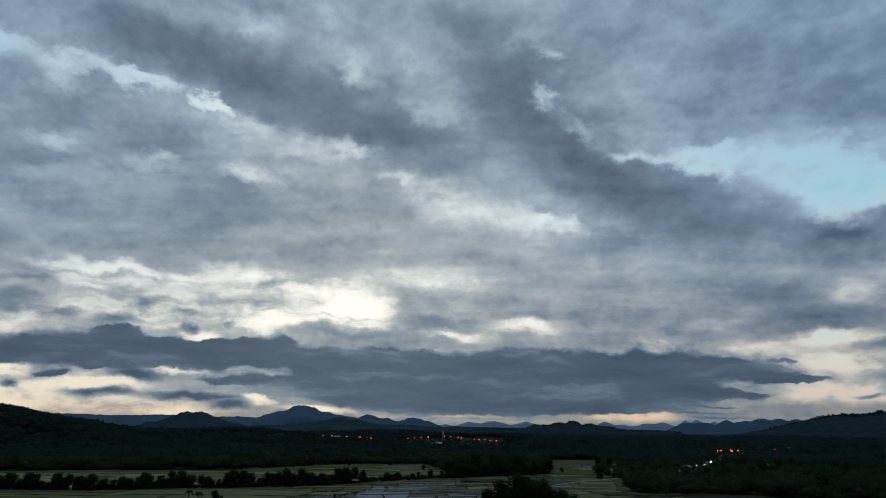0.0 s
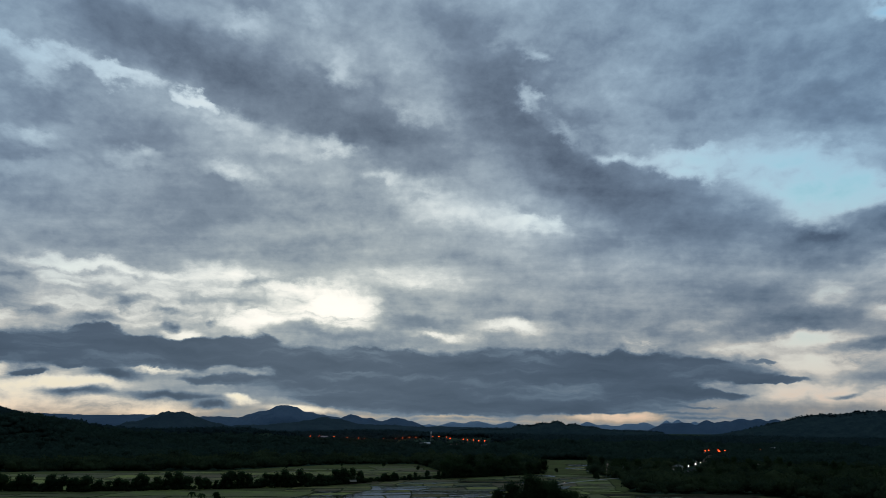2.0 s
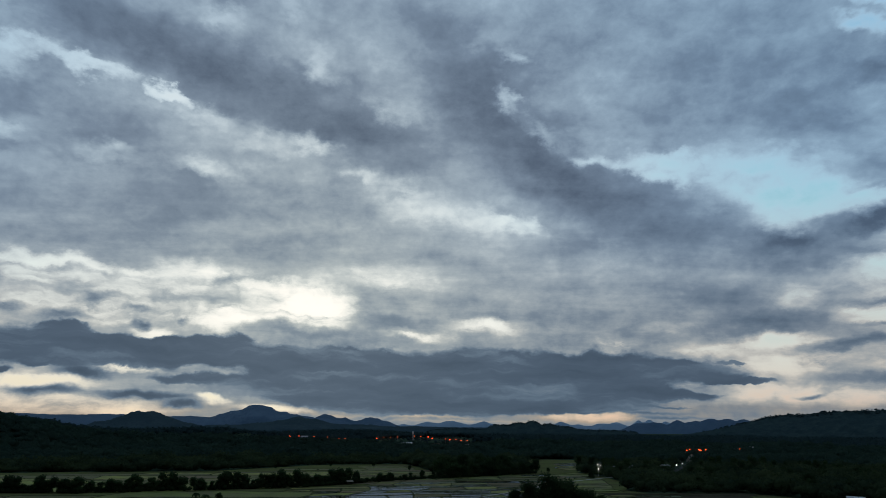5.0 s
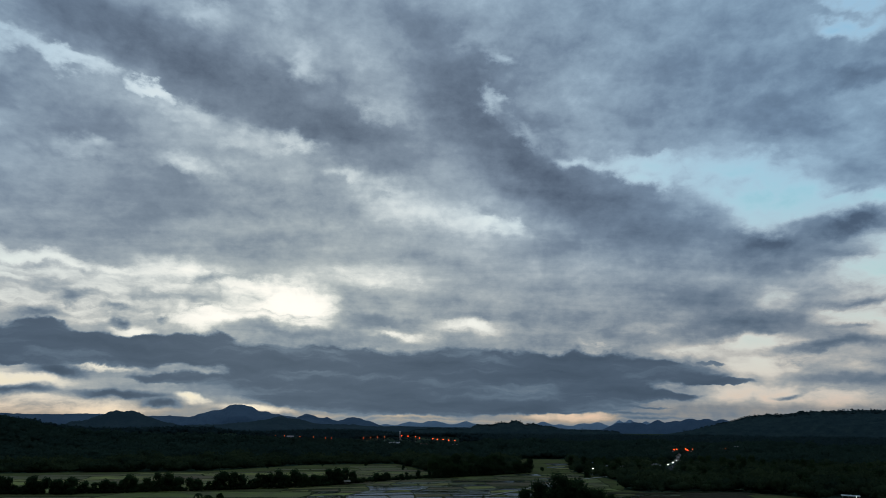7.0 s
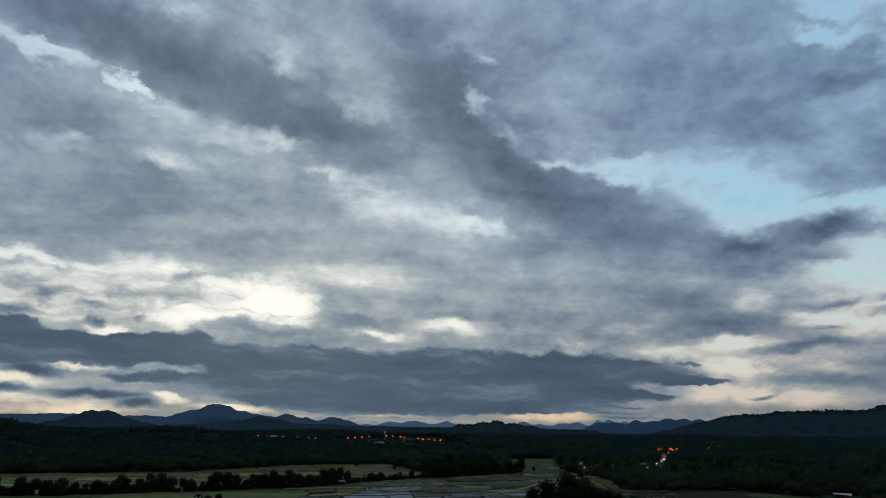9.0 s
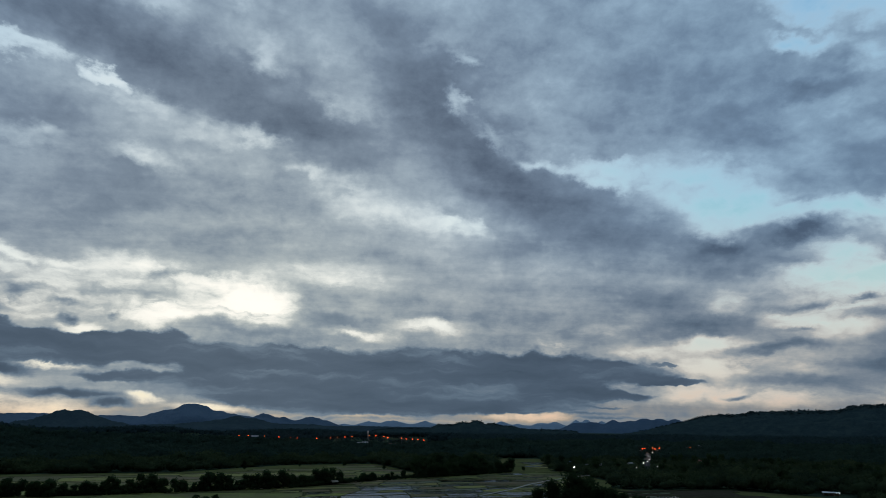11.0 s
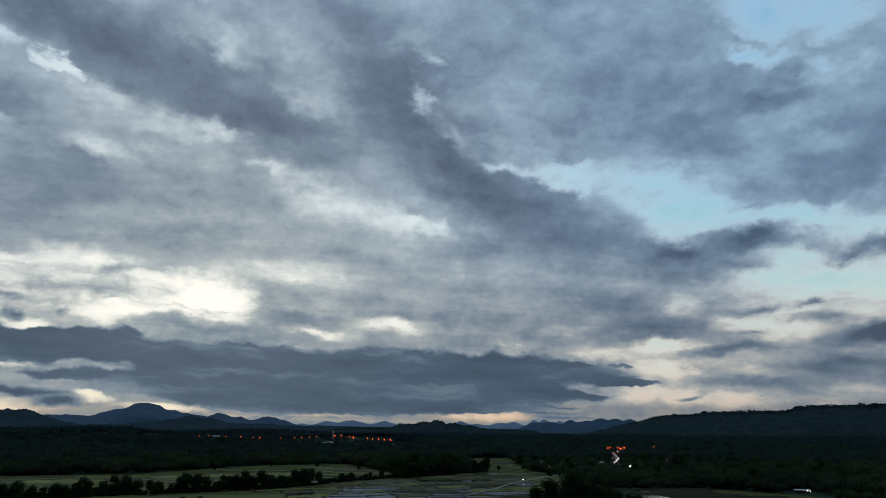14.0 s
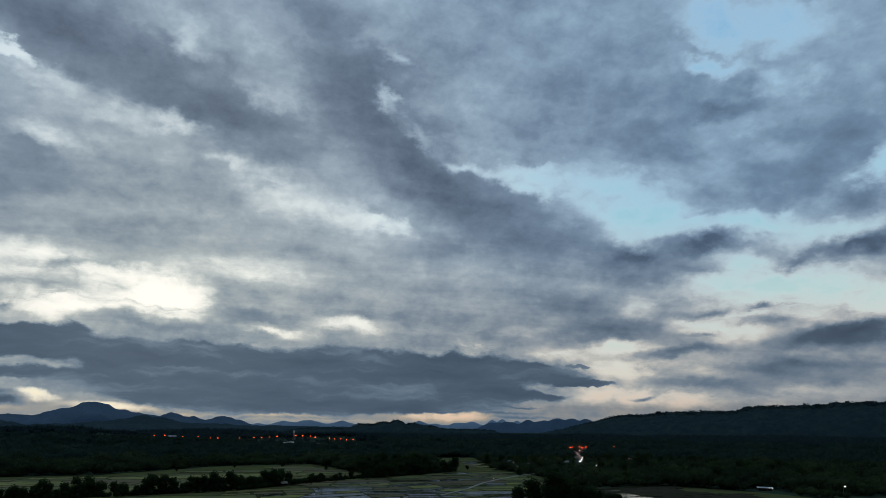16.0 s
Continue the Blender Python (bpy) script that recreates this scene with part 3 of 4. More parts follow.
def mountain(name, label, cx, cy, width, depth, cell, summits, material, rough, seed, turn=0.0, category="hill", power=2.3, fold=1.0):
    """summits: (offset along, offset across, height, half width along, half width across)."""
    u = np.arange(-width / 2, width / 2 + cell, cell)
    v = np.arange(-depth / 2, depth / 2 + cell, cell)
    U, V = np.meshgrid(u, v, indexing="ij")
    h = np.zeros_like(U)
    for a, b, top, wa, wb in summits:
        h = h + (top * np.exp(-np.abs((U - a) / (1.6 * wa)) ** power - np.abs((V - b) / (1.3 * wb)) ** 1.5)) ** 8
    h = h ** (1 / 8)
    c, s = math.cos(radians(turn)), math.sin(radians(turn))
    X, Y = cx + U * c - V * s, cy + U * s + V * c
    folds = (waves(U, V, 240, seed) * 0.06 + waves(U, V, 80, seed + 1) * 0.04) * fold
    edge = np.minimum(np.minimum(U + width / 2, width / 2 - U), np.minimum(V + depth / 2, depth / 2 - V))
    h = h * (1 + folds) * step(0, 0.2 * depth, edge)
    rnd = np.random.RandomState(seed)
    h = h + rough * (rnd.rand(*U.shape) ** 2) - 12 * (1 - step(0, 120, edge))
    Z = land(X, Y) * step(4400, 2500, np.hypot(X, Y)) * 0.6 + h - 3
    HILLS[name] = np.stack([X, Y, Z], -1).reshape(-1, 3)[((h > 14) & (h > 0.86 * h.max(axis=1, keepdims=True))).ravel()]
    n, m = U.shape
    i, j = np.meshgrid(np.arange(n - 1), np.arange(m - 1), indexing="ij")
    f = np.stack([i * m + j, (i + 1) * m + j, (i + 1) * m + j + 1, i * m + j + 1], -1).reshape(-1, 4)
    ob = mesh_part(name, mesh_of(name, np.stack([X, Y, Z], -1).reshape(-1, 3), f), material, smooth=True)
    return tagged(ob, label, category, kind="structure")


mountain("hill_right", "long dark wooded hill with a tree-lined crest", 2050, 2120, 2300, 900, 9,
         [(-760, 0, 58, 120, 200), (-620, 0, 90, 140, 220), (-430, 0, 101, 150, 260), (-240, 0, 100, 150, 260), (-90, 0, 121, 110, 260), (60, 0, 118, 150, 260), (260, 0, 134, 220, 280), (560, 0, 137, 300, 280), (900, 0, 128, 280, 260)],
         HAZE_HILL, 9, 31, -47)
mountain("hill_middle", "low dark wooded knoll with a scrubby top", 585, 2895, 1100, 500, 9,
         [(8, 0, 66, 36, 150), (-55, 0, 54, 45, 150), (75, 0, 52, 45, 150), (-140, 0, 44, 60, 150), (150, 0, 40, 55, 150), (300, 0, 24, 140, 150), (-330, 0, 26, 140, 150)], HAZE_HILL, 8, 37, -10)
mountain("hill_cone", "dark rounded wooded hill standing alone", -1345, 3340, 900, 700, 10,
         [(0, 0, 103, 55, 150), (60, 0, 106, 50, 150), (100, 0, 98, 45, 150), (-60, 0, 84, 55, 150), (155, 0, 78, 55, 150), (-140, 0, 56, 75, 160), (235, 0, 52, 80, 160)], HAZE_HILL_FAR, 7, 41, 22)
mountain("plateau_far", "flat-topped distant ridge coloured haze blue-grey", -1950, 4150, 2300, 500, 18,
         [(-700, 0, 101, 330, 160), (-150, 0, 103, 330, 160), (350, 0, 100, 300, 160), (800, 0, 92, 240, 160)], HAZE_MOUNTAIN, 4, 43, 25, "mountain", 6.0, 0.25)
mountain("mountain_peak", "high mountain with a domed summit, coloured haze blue-grey", -980, 4390, 1500, 420, 16,
         [(-20, 0, 168, 110, 150), (60, 0, 165, 100, 150), (-130, 0, 132, 130, 150), (-250, 0, 98, 150, 150), (170, 0, 132, 140, 150), (320, 0, 104, 180, 150), (-480, 0, 85, 250, 150), (500, 0, 90, 150, 140)], HAZE_MOUNTAIN, 3, 47, 13, "mountain", 1.9)
mountain("mountain_double", "mountain with two rounded tops, coloured haze blue-grey", -380, 4585, 1300, 300, 16,
         [(-160, 0, 124, 110, 110), (-20, 0, 100, 120, 110), (170, 0, 108, 120, 110), (-330, 0, 90, 150, 110), (280, 0, 74, 90, 110)], HAZE_MOUNTAIN, 3, 53, 4, "mountain", 1.5)
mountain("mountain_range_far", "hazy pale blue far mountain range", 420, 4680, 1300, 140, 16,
         [(-400, 0, 68, 110, 50), (-60, 0, 92, 160, 50), (-220, 0, 82, 110, 50), (190, 0, 84, 130, 50), (330, 0, 66, 120, 50), (480, 0, 78, 70, 50)], HAZE_MOUNTAIN_FAR, 2, 59, -5, "mountain", 1.5)
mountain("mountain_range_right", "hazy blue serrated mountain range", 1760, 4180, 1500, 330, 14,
         [(-150, 0, 72, 80, 90), (-40, 0, 74, 90, 90), (90, 0, 92, 55, 90), (190, 0, 86, 80, 90), (300, 0, 98, 75, 90), (400, 0, 101, 60, 90), (500, 0, 101, 60, 90), (600, 0, 82, 90, 90)], HAZE_MOUNTAIN, 2, 61, -25, "mountain", 2.1)
mountain("mountain_range_pale", "far peaks coloured very pale haze blue under an orange sky", 1420, 4440, 1200, 130, 14,
         [(-280, 0, 86, 90, 45), (-170, 0, 70, 120, 45), (0, 0, 76, 100, 45), (110, 0, 82, 90, 45), (250, 0, 98, 55, 45), (330, 0, 104, 55, 45), (430, 0, 92, 70, 45)], HAZE_MOUNTAIN_FAR, 2, 67, -18, "mountain", 1.5)
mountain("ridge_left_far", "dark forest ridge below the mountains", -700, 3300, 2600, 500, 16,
         [(-300, 0, 34, 350, 200), (150, 0, 44, 300, 200), (420, 60, 50, 220, 200), (800, 0, 40, 260, 200), (1100, 0, 34, 260, 200)], HAZE_HILL_FAR, 5, 71, 6)
mountain("foothill_hazed", "dark haze-blue wooded foothill before the mountain", -560, 3470, 1300, 420, 12,
         [(0, 0, 88, 70, 130), (-80, 0, 74, 80, 130), (90, 0, 74, 90, 130), (210, 0, 50, 120, 130), (-200, 0, 56, 110, 130), (360, 0, 40, 150, 130), (-380, 0, 46, 150, 130)], HAZE_HILL_FAR, 5, 73, 5, power=2.0)


# ---- paddy fields ----
def warp(x, y):
    return x + 9 * waves(x, y, 80, 81) + 0.12 * (y - 450), y + 8 * waves(x, y, 85, 82) + 1.5 * waves(x, y, 26, 84) + 0.02 * x


STREAM = np.array([(-420, 452), (-320, 446), (-237, 441), (-160, 460), (-97, 479), (-40, 528), (50, 580), (100, 612)], float)


def stream_gap(x, y):
    """Distance to the line of the stream."""
    best = 1e9
    for (x0, y0), (x1, y1) in zip(STREAM, STREAM[1:]):
        t = np.clip(((x - x0) * (x1 - x0) + (y - y0) * (y1 - y0)) / ((x1 - x0) ** 2 + (y1 - y0) ** 2), 0, 1)
        best = min(best, float(np.hypot(x - x0 - t * (x1 - x0), y - y0 - t * (y1 - y0))))
    return best


LANE = np.array([(22, 409), (53, 445), (78, 482), (108, 517), (139, 545), (165, 565)], float)


def lane_gap(x, y):
    return float(np.min(np.hypot(LANE[:, 0] - x, LANE[:, 1] - y)))


field = mesh_part("field_floor", mesh_of("field_floor", np.array([(*p, 0.06) for p in FIELD_EDGE]), np.array([list(range(len(FIELD_EDGE)))])[:, ::-1]), FIELD)
tagged(field, "flat damp green and brown rice land", "field", kind="structure")
paddy = tagged(new("paddy_fields"), "flooded and green rice plots parted by low bunds", "rice field", kind="structure")
rng = random.Random(12)
plots = []


def divide(u, v, du, dv):
    """Halve the land again and again, unevenly, into plots."""
    near = v < 590
    if u < -110:
        wide, deep = rng.uniform(40, 95), rng.uniform(15, 34)
    elif near:
        wide, deep = rng.uniform(16, 46), rng.uniform(6, 14)
    elif u > 60:
        wide, deep = rng.uniform(13, 28), rng.uniform(7, 15)
    else:
        wide, deep = rng.uniform(30, 75), rng.uniform(16, 32)
    if du > wide * 1.6 and (du / wide > dv / deep or dv < deep * 1.6):
        k = rng.uniform(0.36, 0.64)
        divide(u, v, du * k, dv), divide(u + du * k, v, du * (1 - k), dv)
    elif dv > deep * 1.6:
        k = rng.uniform(0.36, 0.64)
        divide(u, v, du, dv * k), divide(u, v + dv * k, du, dv * (1 - k))
    else:
        cx, cy = u + du / 2, v + dv / 2
        if inside(np.array([cx, u, u + du, cx, cx]), np.array([cy, cy, cy, v, v + dv]), FIELD_EDGE).all() and stream_gap(cx, cy) > 7:
            plots.append((u, v, du, dv))


divide(-440.0, 330.0, 770.0, 470.0)
plots.sort(key=lambda q: q[1])
bund_v, bund_f = [], []
few = 0
joined = {"w": ([], []), "c": ([], []), "s": ([], [])}
for u, v, du, dv in plots:
    sk = rng.uniform(-3, 3)
    outer, inner = [], []
    for ring, g in ((outer, 0.0), (inner, rng.uniform(0.45, 0.8))):
        for a in range(4):
            ring.append((u + g + (du - 2 * g) * a / 4, v + g))
        for a in range(2):
            ring.append((u + du - g, v + g + (dv - 2 * g) * a / 2))
        for a in range(4):
            ring.append((u + du - g - (du - 2 * g) * a / 4, v + dv - g))
        for a in range(2):
            ring.append((u + g, v + dv - g - (dv - 2 * g) * a / 2))
    outer = [warp(*p) for p in outer]
    inner = [warp(*p) for p in inner]
    n = len(outer)
    base = len(bund_v)
    top = 0.32 + rng.uniform(-0.05, 0.1)
    bund_v += [(*p, top) for p in outer] + [(*p, 0.08) for p in inner]
    bund_f += [(base + k, base + (k + 1) % n, base + n + (k + 1) % n, base + n + k) for k in range(n)]
    cx, cy = u + du / 2, v + dv / 2
    wet = (0.62 + 0.5 * float(waves(np.array(cx), np.array(cy), 55, 33))) * 1.28 * math.exp(-((cx - 15) / 92) ** 2 - ((cy - 440) / 66) ** 2) + 0.35 * math.exp(-((cx - 125) / 50) ** 2 - ((cy - 640) / 110) ** 2) + (0.05 if cx > -60 else 0.012)
    flooded = rng.random() < wet
    level = 0.14 + rng.uniform(0, 0.05)
    if abs(cx - 10) < 190 and 385 < cy < 560 and few < 300:
        bm = bmesh.new()
        mid = bm.verts.new((sum(p[0] for p in inner) / n, sum(p[1] for p in inner) / n, level))
        vs = [bm.verts.new((*p, level)) for p in inner]
        for k in range(n):
            bm.faces.new((mid, vs[k], vs[(k + 1) % n]))
        part("rice_plot", bm, WATER if flooded else (STUBBLE if cx > 115 and cy < 470 else CROP), paddy, "shallow flooded plot mirroring the sky" if flooded else "")
        few += 1
    else:
        vv, ff = joined["w" if flooded else ("s" if cx > 115 and cy < 470 else "c")]
        b = len(vv)
        vv += [(*p, level) for p in inner]
        ff.append(list(range(b, b + n)))
for key, name, material, label in (("w", "far_flooded_plots", WATER, "distant flooded plots"), ("c", "far_green_plots", CROP, "distant green and stubble plots"), ("s", "stubble_plots", STUBBLE, "brown stubble plots")):
    vv, ff = joined[key]
    if ff:
        tagged(mesh_part(name, mesh_of(name, np.array(vv), np.array(ff)), material, paddy, label), kind="stuff")
tagged(mesh_part("bunds", mesh_of("bunds", np.array(bund_v), np.array(bund_f)), BUND, paddy, "low grassy mud bunds"), kind="stuff")


def ribbon(name, points, width, z, thick, material, label, category):
    """A road: a slab along a line of points."""
    bm = bmesh.new()
    rows = []
    for k, p in enumerate(points):
        a, b = points[max(k - 1, 0)], points[min(k + 1, len(points) - 1)]
        d = np.array(b) - np.array(a)
        d = d / np.hypot(*d)
        n = np.array((-d[1], d[0])) * width / 2
        h = float(land(np.array(p[0]), np.array(p[1]))) + z
        rows.append([bm.verts.new((p[0] + s * n[0], p[1] + s * n[1], h + q)) for s, q in ((1.3, -thick), (1, 0), (-1, 0), (-1.3, -thick))])
    for a, b in zip(rows, rows[1:]):
        for k in range(3):
            bm.faces.new((a[k], b[k], b[k + 1], a[k + 1]))
    ob = part(name, bm, material)
    return tagged(ob, label, category, kind="structure")


ribbon("lane", [tuple(p) for p in LANE], 1.6, 0.5, 0.15, CONCRETE, "narrow pale concrete lane through the rice plots", "lane")
TOWN_ROAD = [(212, 575), (229, 603), (280, 690), (340, 795), (400, 895), (470, 1010)]
ribbon("road", TOWN_ROAD, 7.0, 0.5, 0.4, ASPHALT, "straight grey asphalt road running into the town", "road")


# ---- trees ----
def lump(rnd, subdivisions, squash=0.8, rough=0.25):
    bm = bmesh.new()
    bmesh.ops.create_icosphere(bm, subdivisions=subdivisions, radius=1.0)
    ph = rnd.uniform(0, 50)
    for w in bm.verts:
        k = 1 + rough * noise.noise(w.co * 1.7 + Vector((ph, 0, 0))) * 1.6
        w.co = Vector((w.co.x * k, w.co.y * k, w.co.z * k * squash))
    vs = np.array([w.co[:] for w in bm.verts])
    fs = np.array([[w.index for w in f.verts] for f in bm.faces])
    bm.free()
    return vs, fs


def crown_arrays(seed, lobes, leaves_each, leaf, width, height, low, core=0.85):
    """A crown about 1 wide and high: lobes of dark inner foliage with leaf clumps standing off them."""
    rnd = np.random.RandomState(seed)
    pyr = random.Random(seed)
    V, T, n = [], [], 0
    for k in range(lobes):
        a = rnd.uniform(0, 6.28)
        up = rnd.uniform(0, 1)
        r = width * 0.5 * rnd.uniform(0.15, 0.62) * (1.0 - 0.45 * up)
        c = np.array((r * math.cos(a), r * math.sin(a), low + (height - low) * (0.18 + 0.66 * up)))
        size = width * rnd.uniform(0.17, 0.27)
        vs, fs = lump(pyr, 2 if leaves_each > 25 else 1, 0.8)
        V.append(vs * size * core + c), T.append(fs + n)
        n += len(vs)
        d = rnd.normal(size=(leaves_each, 3))
        d /= np.linalg.norm(d, axis=1)[:, None]
        p = c + d * size * rnd.uniform(core - 0.05, 1.18, (leaves_each, 1)) * np.array((1, 1, 0.85))
        e1 = rnd.normal(size=(leaves_each, 3))
        e1 /= np.linalg.norm(e1, axis=1)[:, None]
        e2 = np.cross(e1, rnd.normal(size=(leaves_each, 3)))
        e2 /= np.linalg.norm(e2, axis=1)[:, None]
        s = leaf * rnd.uniform(0.6, 1.3, (leaves_each, 1))
        q = np.stack([p - e1 * s, p + e2 * s * 0.6, p + e1 * s, p - e2 * s * 0.6], 1).reshape(-1, 3)
        b = n + 4 * np.arange(leaves_each)
        V.append(q)
        T.append(np.concatenate([np.stack([b, b + 1, b + 2], -1), np.stack([b, b + 2, b + 3], -1)]))
        n += len(q)
    return np.concatenate(V), np.concatenate(T)


def limb(bm, a, b, ra, rb, sides=6):
    a, b = Vector(a), Vector(b)
    q = (b - a).to_track_quat("Z", "Y")
    rows = []
    for p, r in ((a, ra), (b, rb)):
        rows.append([bm.verts.new(p + q @ Vector((r * math.cos(6.2832 * k / sides), r * math.sin(6.2832 * k / sides), 0))) for k in range(sides)])
    for k in range(sides):
        bm.faces.new((rows[0][k], rows[0][(k + 1) % sides], rows[1][(k + 1) % sides], rows[1][k]))
    bm.faces.new(rows[1])


def tree(seed, height, width, lobes=9, leaves_each=70, leaf=0.55, low=0.25, core=0.66):
    rnd = random.Random(seed)
    t = new("tree")
    bm = bmesh.new()
    fork = height * (low + 0.12)
    r = 0.022 * height
    limb(bm, (0, 0, -0.3), (0.1, 0.05, fork * 0.5), r * 1.4, r)
    limb(bm, (0.1, 0.05, fork * 0.5), (0.0, 0.1, fork), r, r * 0.8)
    for k in range(5):
        a = k * 1.26 + rnd.uniform(-0.3, 0.3)
        out = width * rnd.uniform(0.18, 0.34)
        limb(bm, (0, 0.1, fork * rnd.uniform(0.8, 1.0)), (out * math.cos(a), out * math.sin(a), height * rnd.uniform(0.55, 0.8)), r * 0.55, r * 0.15, 5)
    part("trunk", bm, BARK, t)
    vs, fs = crown_arrays(seed, lobes, leaves_each, leaf, width, height, height * low, core)
    mesh_part("crown", mesh_of("crown", vs, fs), LEAF, t, smooth=True)
    return t


def place(x, y, turn=0.0, size=1.0):
    return Matrix.Translation((x, y, float(land(np.array(x), np.array(y))))) @ Matrix.Rotation(turn, 4, "Z") @ Matrix.Scale(size, 4)


def plant(kinds, spots, label, group):
    """Copies of a few trees; the first of each kind stands at the first spots."""
    rnd = random.Random(len(spots))
    for k, (x, y, size) in enumerate(spots):
        src = kinds[k % len(kinds)]
        m = place(x, y, rnd.uniform(0, 6.28), size)
        if k < len(kinds):
            ob = src
            ob.matrix_basis = m
        else:
            ob = copy_thing(src, m)
            ob.scale = (size, size, size * rnd.uniform(0.9, 1.12))
        tagged(ob, label, "tree", group)


rng = random.Random(5)
# the tree line along the stream
spots = []
for (x0, y0), (x1, y1) in zip(STREAM, STREAM[1:]):
    length = math.hypot(x1 - x0, y1 - y0)
    s = 0.0
    while s < length:
        k = s / length
        x, y = x0 + (x1 - x0) * k, y0 + (y1 - y0) * k
        big = 1.0 if x < -60 else (0.62 if x < 10 else 1.15)
        spots.append((x + rng.uniform(-2, 2), y + rng.uniform(-3.5, 3.5), big * rng.choice((0.45, 0.6, 0.75, 0.9, 1.0, 1.15))))
        s += rng.uniform(1.8, 3.8) if x < -60 else rng.uniform(2.6, 5.5)
rng.shuffle(spots)
kinds = [tree(21 + k, 9.5, w, 11, 60, 0.5, 0.04) for k, w in enumerate((9.0, 11, 8.0, 12, 9.5))]
plant(kinds, spots, "dark bushy broadleaf tree on the stream bank", "trees along the stream")
# scrub that closes the tree line
SCRUB = []
for (x0, y0), (x1, y1) in zip(STREAM, STREAM[1:]):
    for k in range(int(math.hypot(x1 - x0, y1 - y0) / 0.55)):
        u = rng.random()
        SCRUB.append((x0 + (x1 - x0) * u + rng.uniform(-4, 4), y0 + (y1 - y0) * u + rng.uniform(-4, 4), rng.uniform(1.6, 4.2) * (0.75 if -60 < x0 < 10 else 1.0)))
# the grove at the end of the tree line
spots = []
for k in range(70):
    u, w = rng.random(), rng.random()
    x, y = 2 + 84 * u, 572 + 42 * u + w * 70
    if 38 < x < 48 and y < 640:
        continue
    spots.append((x, y, rng.uniform(0.55, 1.0)))
kinds = [tree(41 + k, 15, w, 12, 60, 0.7, 0.05) for k, w in enumerate((11, 13, 10))]
plant(kinds, spots, "tall dark tree in a dense grove beside the fields", "trees of the grove")
# lone field trees
spots = [(-72, 548, 0.6), (-55, 690, 0.7), (-100, 700, 0.5), (-18, 640, 0.6), (-128, 372, 0.75), (-122, 365, 0.5), (-140, 366, 0.4), (126, 520, 0.9), (-90, 720, 0.6), (-150, 660, 0.5), (112, 610, 0.6), (-64, 395, 0.3)]
kinds = [tree(61 + k, 8.5, w) for k, w in enumerate((6.5, 7.5))]
plant(kinds, spots, "small rounded tree standing alone in the rice fields", "lone field trees")
# larger trees that stand out of the wood by the town
spots = []
while len(spots) < 108:
    x, y = rng.uniform(125, 430), rng.uniform(385, 700)
    if not inside(np.array([x]), np.array([y]), FIELD_EDGE)[0] and math.hypot(x - 246, y - 383) > 20 and abs((x - 229) * 0.87 - (y - 603) * 0.5) > 14:
        spots.append((x, y, rng.uniform(0.6, 1.1)))
kinds = [tree(51 + k, 11.5, w, 10, 50, 0.6, 0.06) for k, w in enumerate((10, 12, 8))]
plant(kinds, spots, "broad leafy tree rising out of the wood near town", "large trees by the town")
# the tall clump that the camera passes nearest
spots = [(34, 282, 1.2), (43, 287, 1.06), (26, 286, 1.02), (38, 279, 1.12), (48, 283, 0.92), (20, 288, 0.8), (53, 290, 0.8), (61, 295, 0.62), (56, 281, 0.7), (30, 277, 1.0), (66, 288, 0.7), (73, 293, 0.56), (50, 277, 0.8)]
kinds = [tree(71 + k, 19.5, w, 17, 190, 0.46, 0.25, 0.34) for k, w in enumerate((12, 13.5, 11))]
plant(kinds, spots, "tall dark leafy tree in a clump by the fields", "clump of tall trees")


# ---- woods: many trees, joined ----
def wood(name, label, xs, ys, kinds, heights, material=LEAF_WOOD, seed=0, zs=None):
    rnd = np.random.RandomState(seed)
    V, T, n = [], [], 0
    hs = land(xs, ys) if zs is None else zs
    which = rnd.randint(0, len(kinds), len(xs))
    for k, (vs, fs) in enumerate(kinds):
        sel = np.where(which == k)[0]
        if not len(sel):
            continue
        a = rnd.uniform(0, 6.28, len(sel))
        s = heights[sel] * 1.0
        c, si = np.cos(a)[:, None], np.sin(a)[:, None]
        w = s[:, None] * rnd.uniform(0.8, 1.2, (len(sel), 1))
        X = (vs[None, :, 0] * c - vs[None, :, 1] * si) * w + xs[sel][:, None]
        Y = (vs[None, :, 0] * si + vs[None, :, 1] * c) * w + ys[sel][:, None]
        Z = vs[None, :, 2] * s[:, None] + hs[sel][:, None] - 0.3
        V.append(np.stack([X, Y, Z], -1).reshape(-1, 3))
        T.append((fs[None] + (n + len(vs) * np.arange(len(sel)))[:, None, None]).reshape(-1, 3))
        n += len(vs) * len(sel)
    ob = mesh_part(name, mesh_of(name, np.concatenate(V), np.concatenate(T)), material, smooth=True)
    return tagged(ob, label, "woodland", kind="stuff")


def scatter(d0, d1, spacing, seed, az0=-39, az1=56):
    rnd = np.random.RandomState(seed)
    area = 0.5 * radians(az1 - az0) * (d1 * d1 - d0 * d0)
    n = int(area / spacing ** 2)
    d = np.sqrt(rnd.uniform(d0 * d0, d1 * d1, n))
    a = np.radians(rnd.uniform(az0, az1, n))
    return -50 + d * np.sin(a), 10 + d * np.cos(a), rnd


def road_gap(x, y):
    best = np.full(np.shape(x), 1e9)
    for (x0, y0), (x1, y1) in zip(TOWN_ROAD, TOWN_ROAD[1:]):
        t = np.clip(((x - x0) * (x1 - x0) + (y - y0) * (y1 - y0)) / ((x1 - x0) ** 2 + (y1 - y0) ** 2), 0, 1)
        best = np.minimum(best, np.hypot(x - x0 - t * (x1 - x0), y - y0 - t * (y1 - y0)))
    return best


HOUSES = []  # x, y, radius kept clear of trees


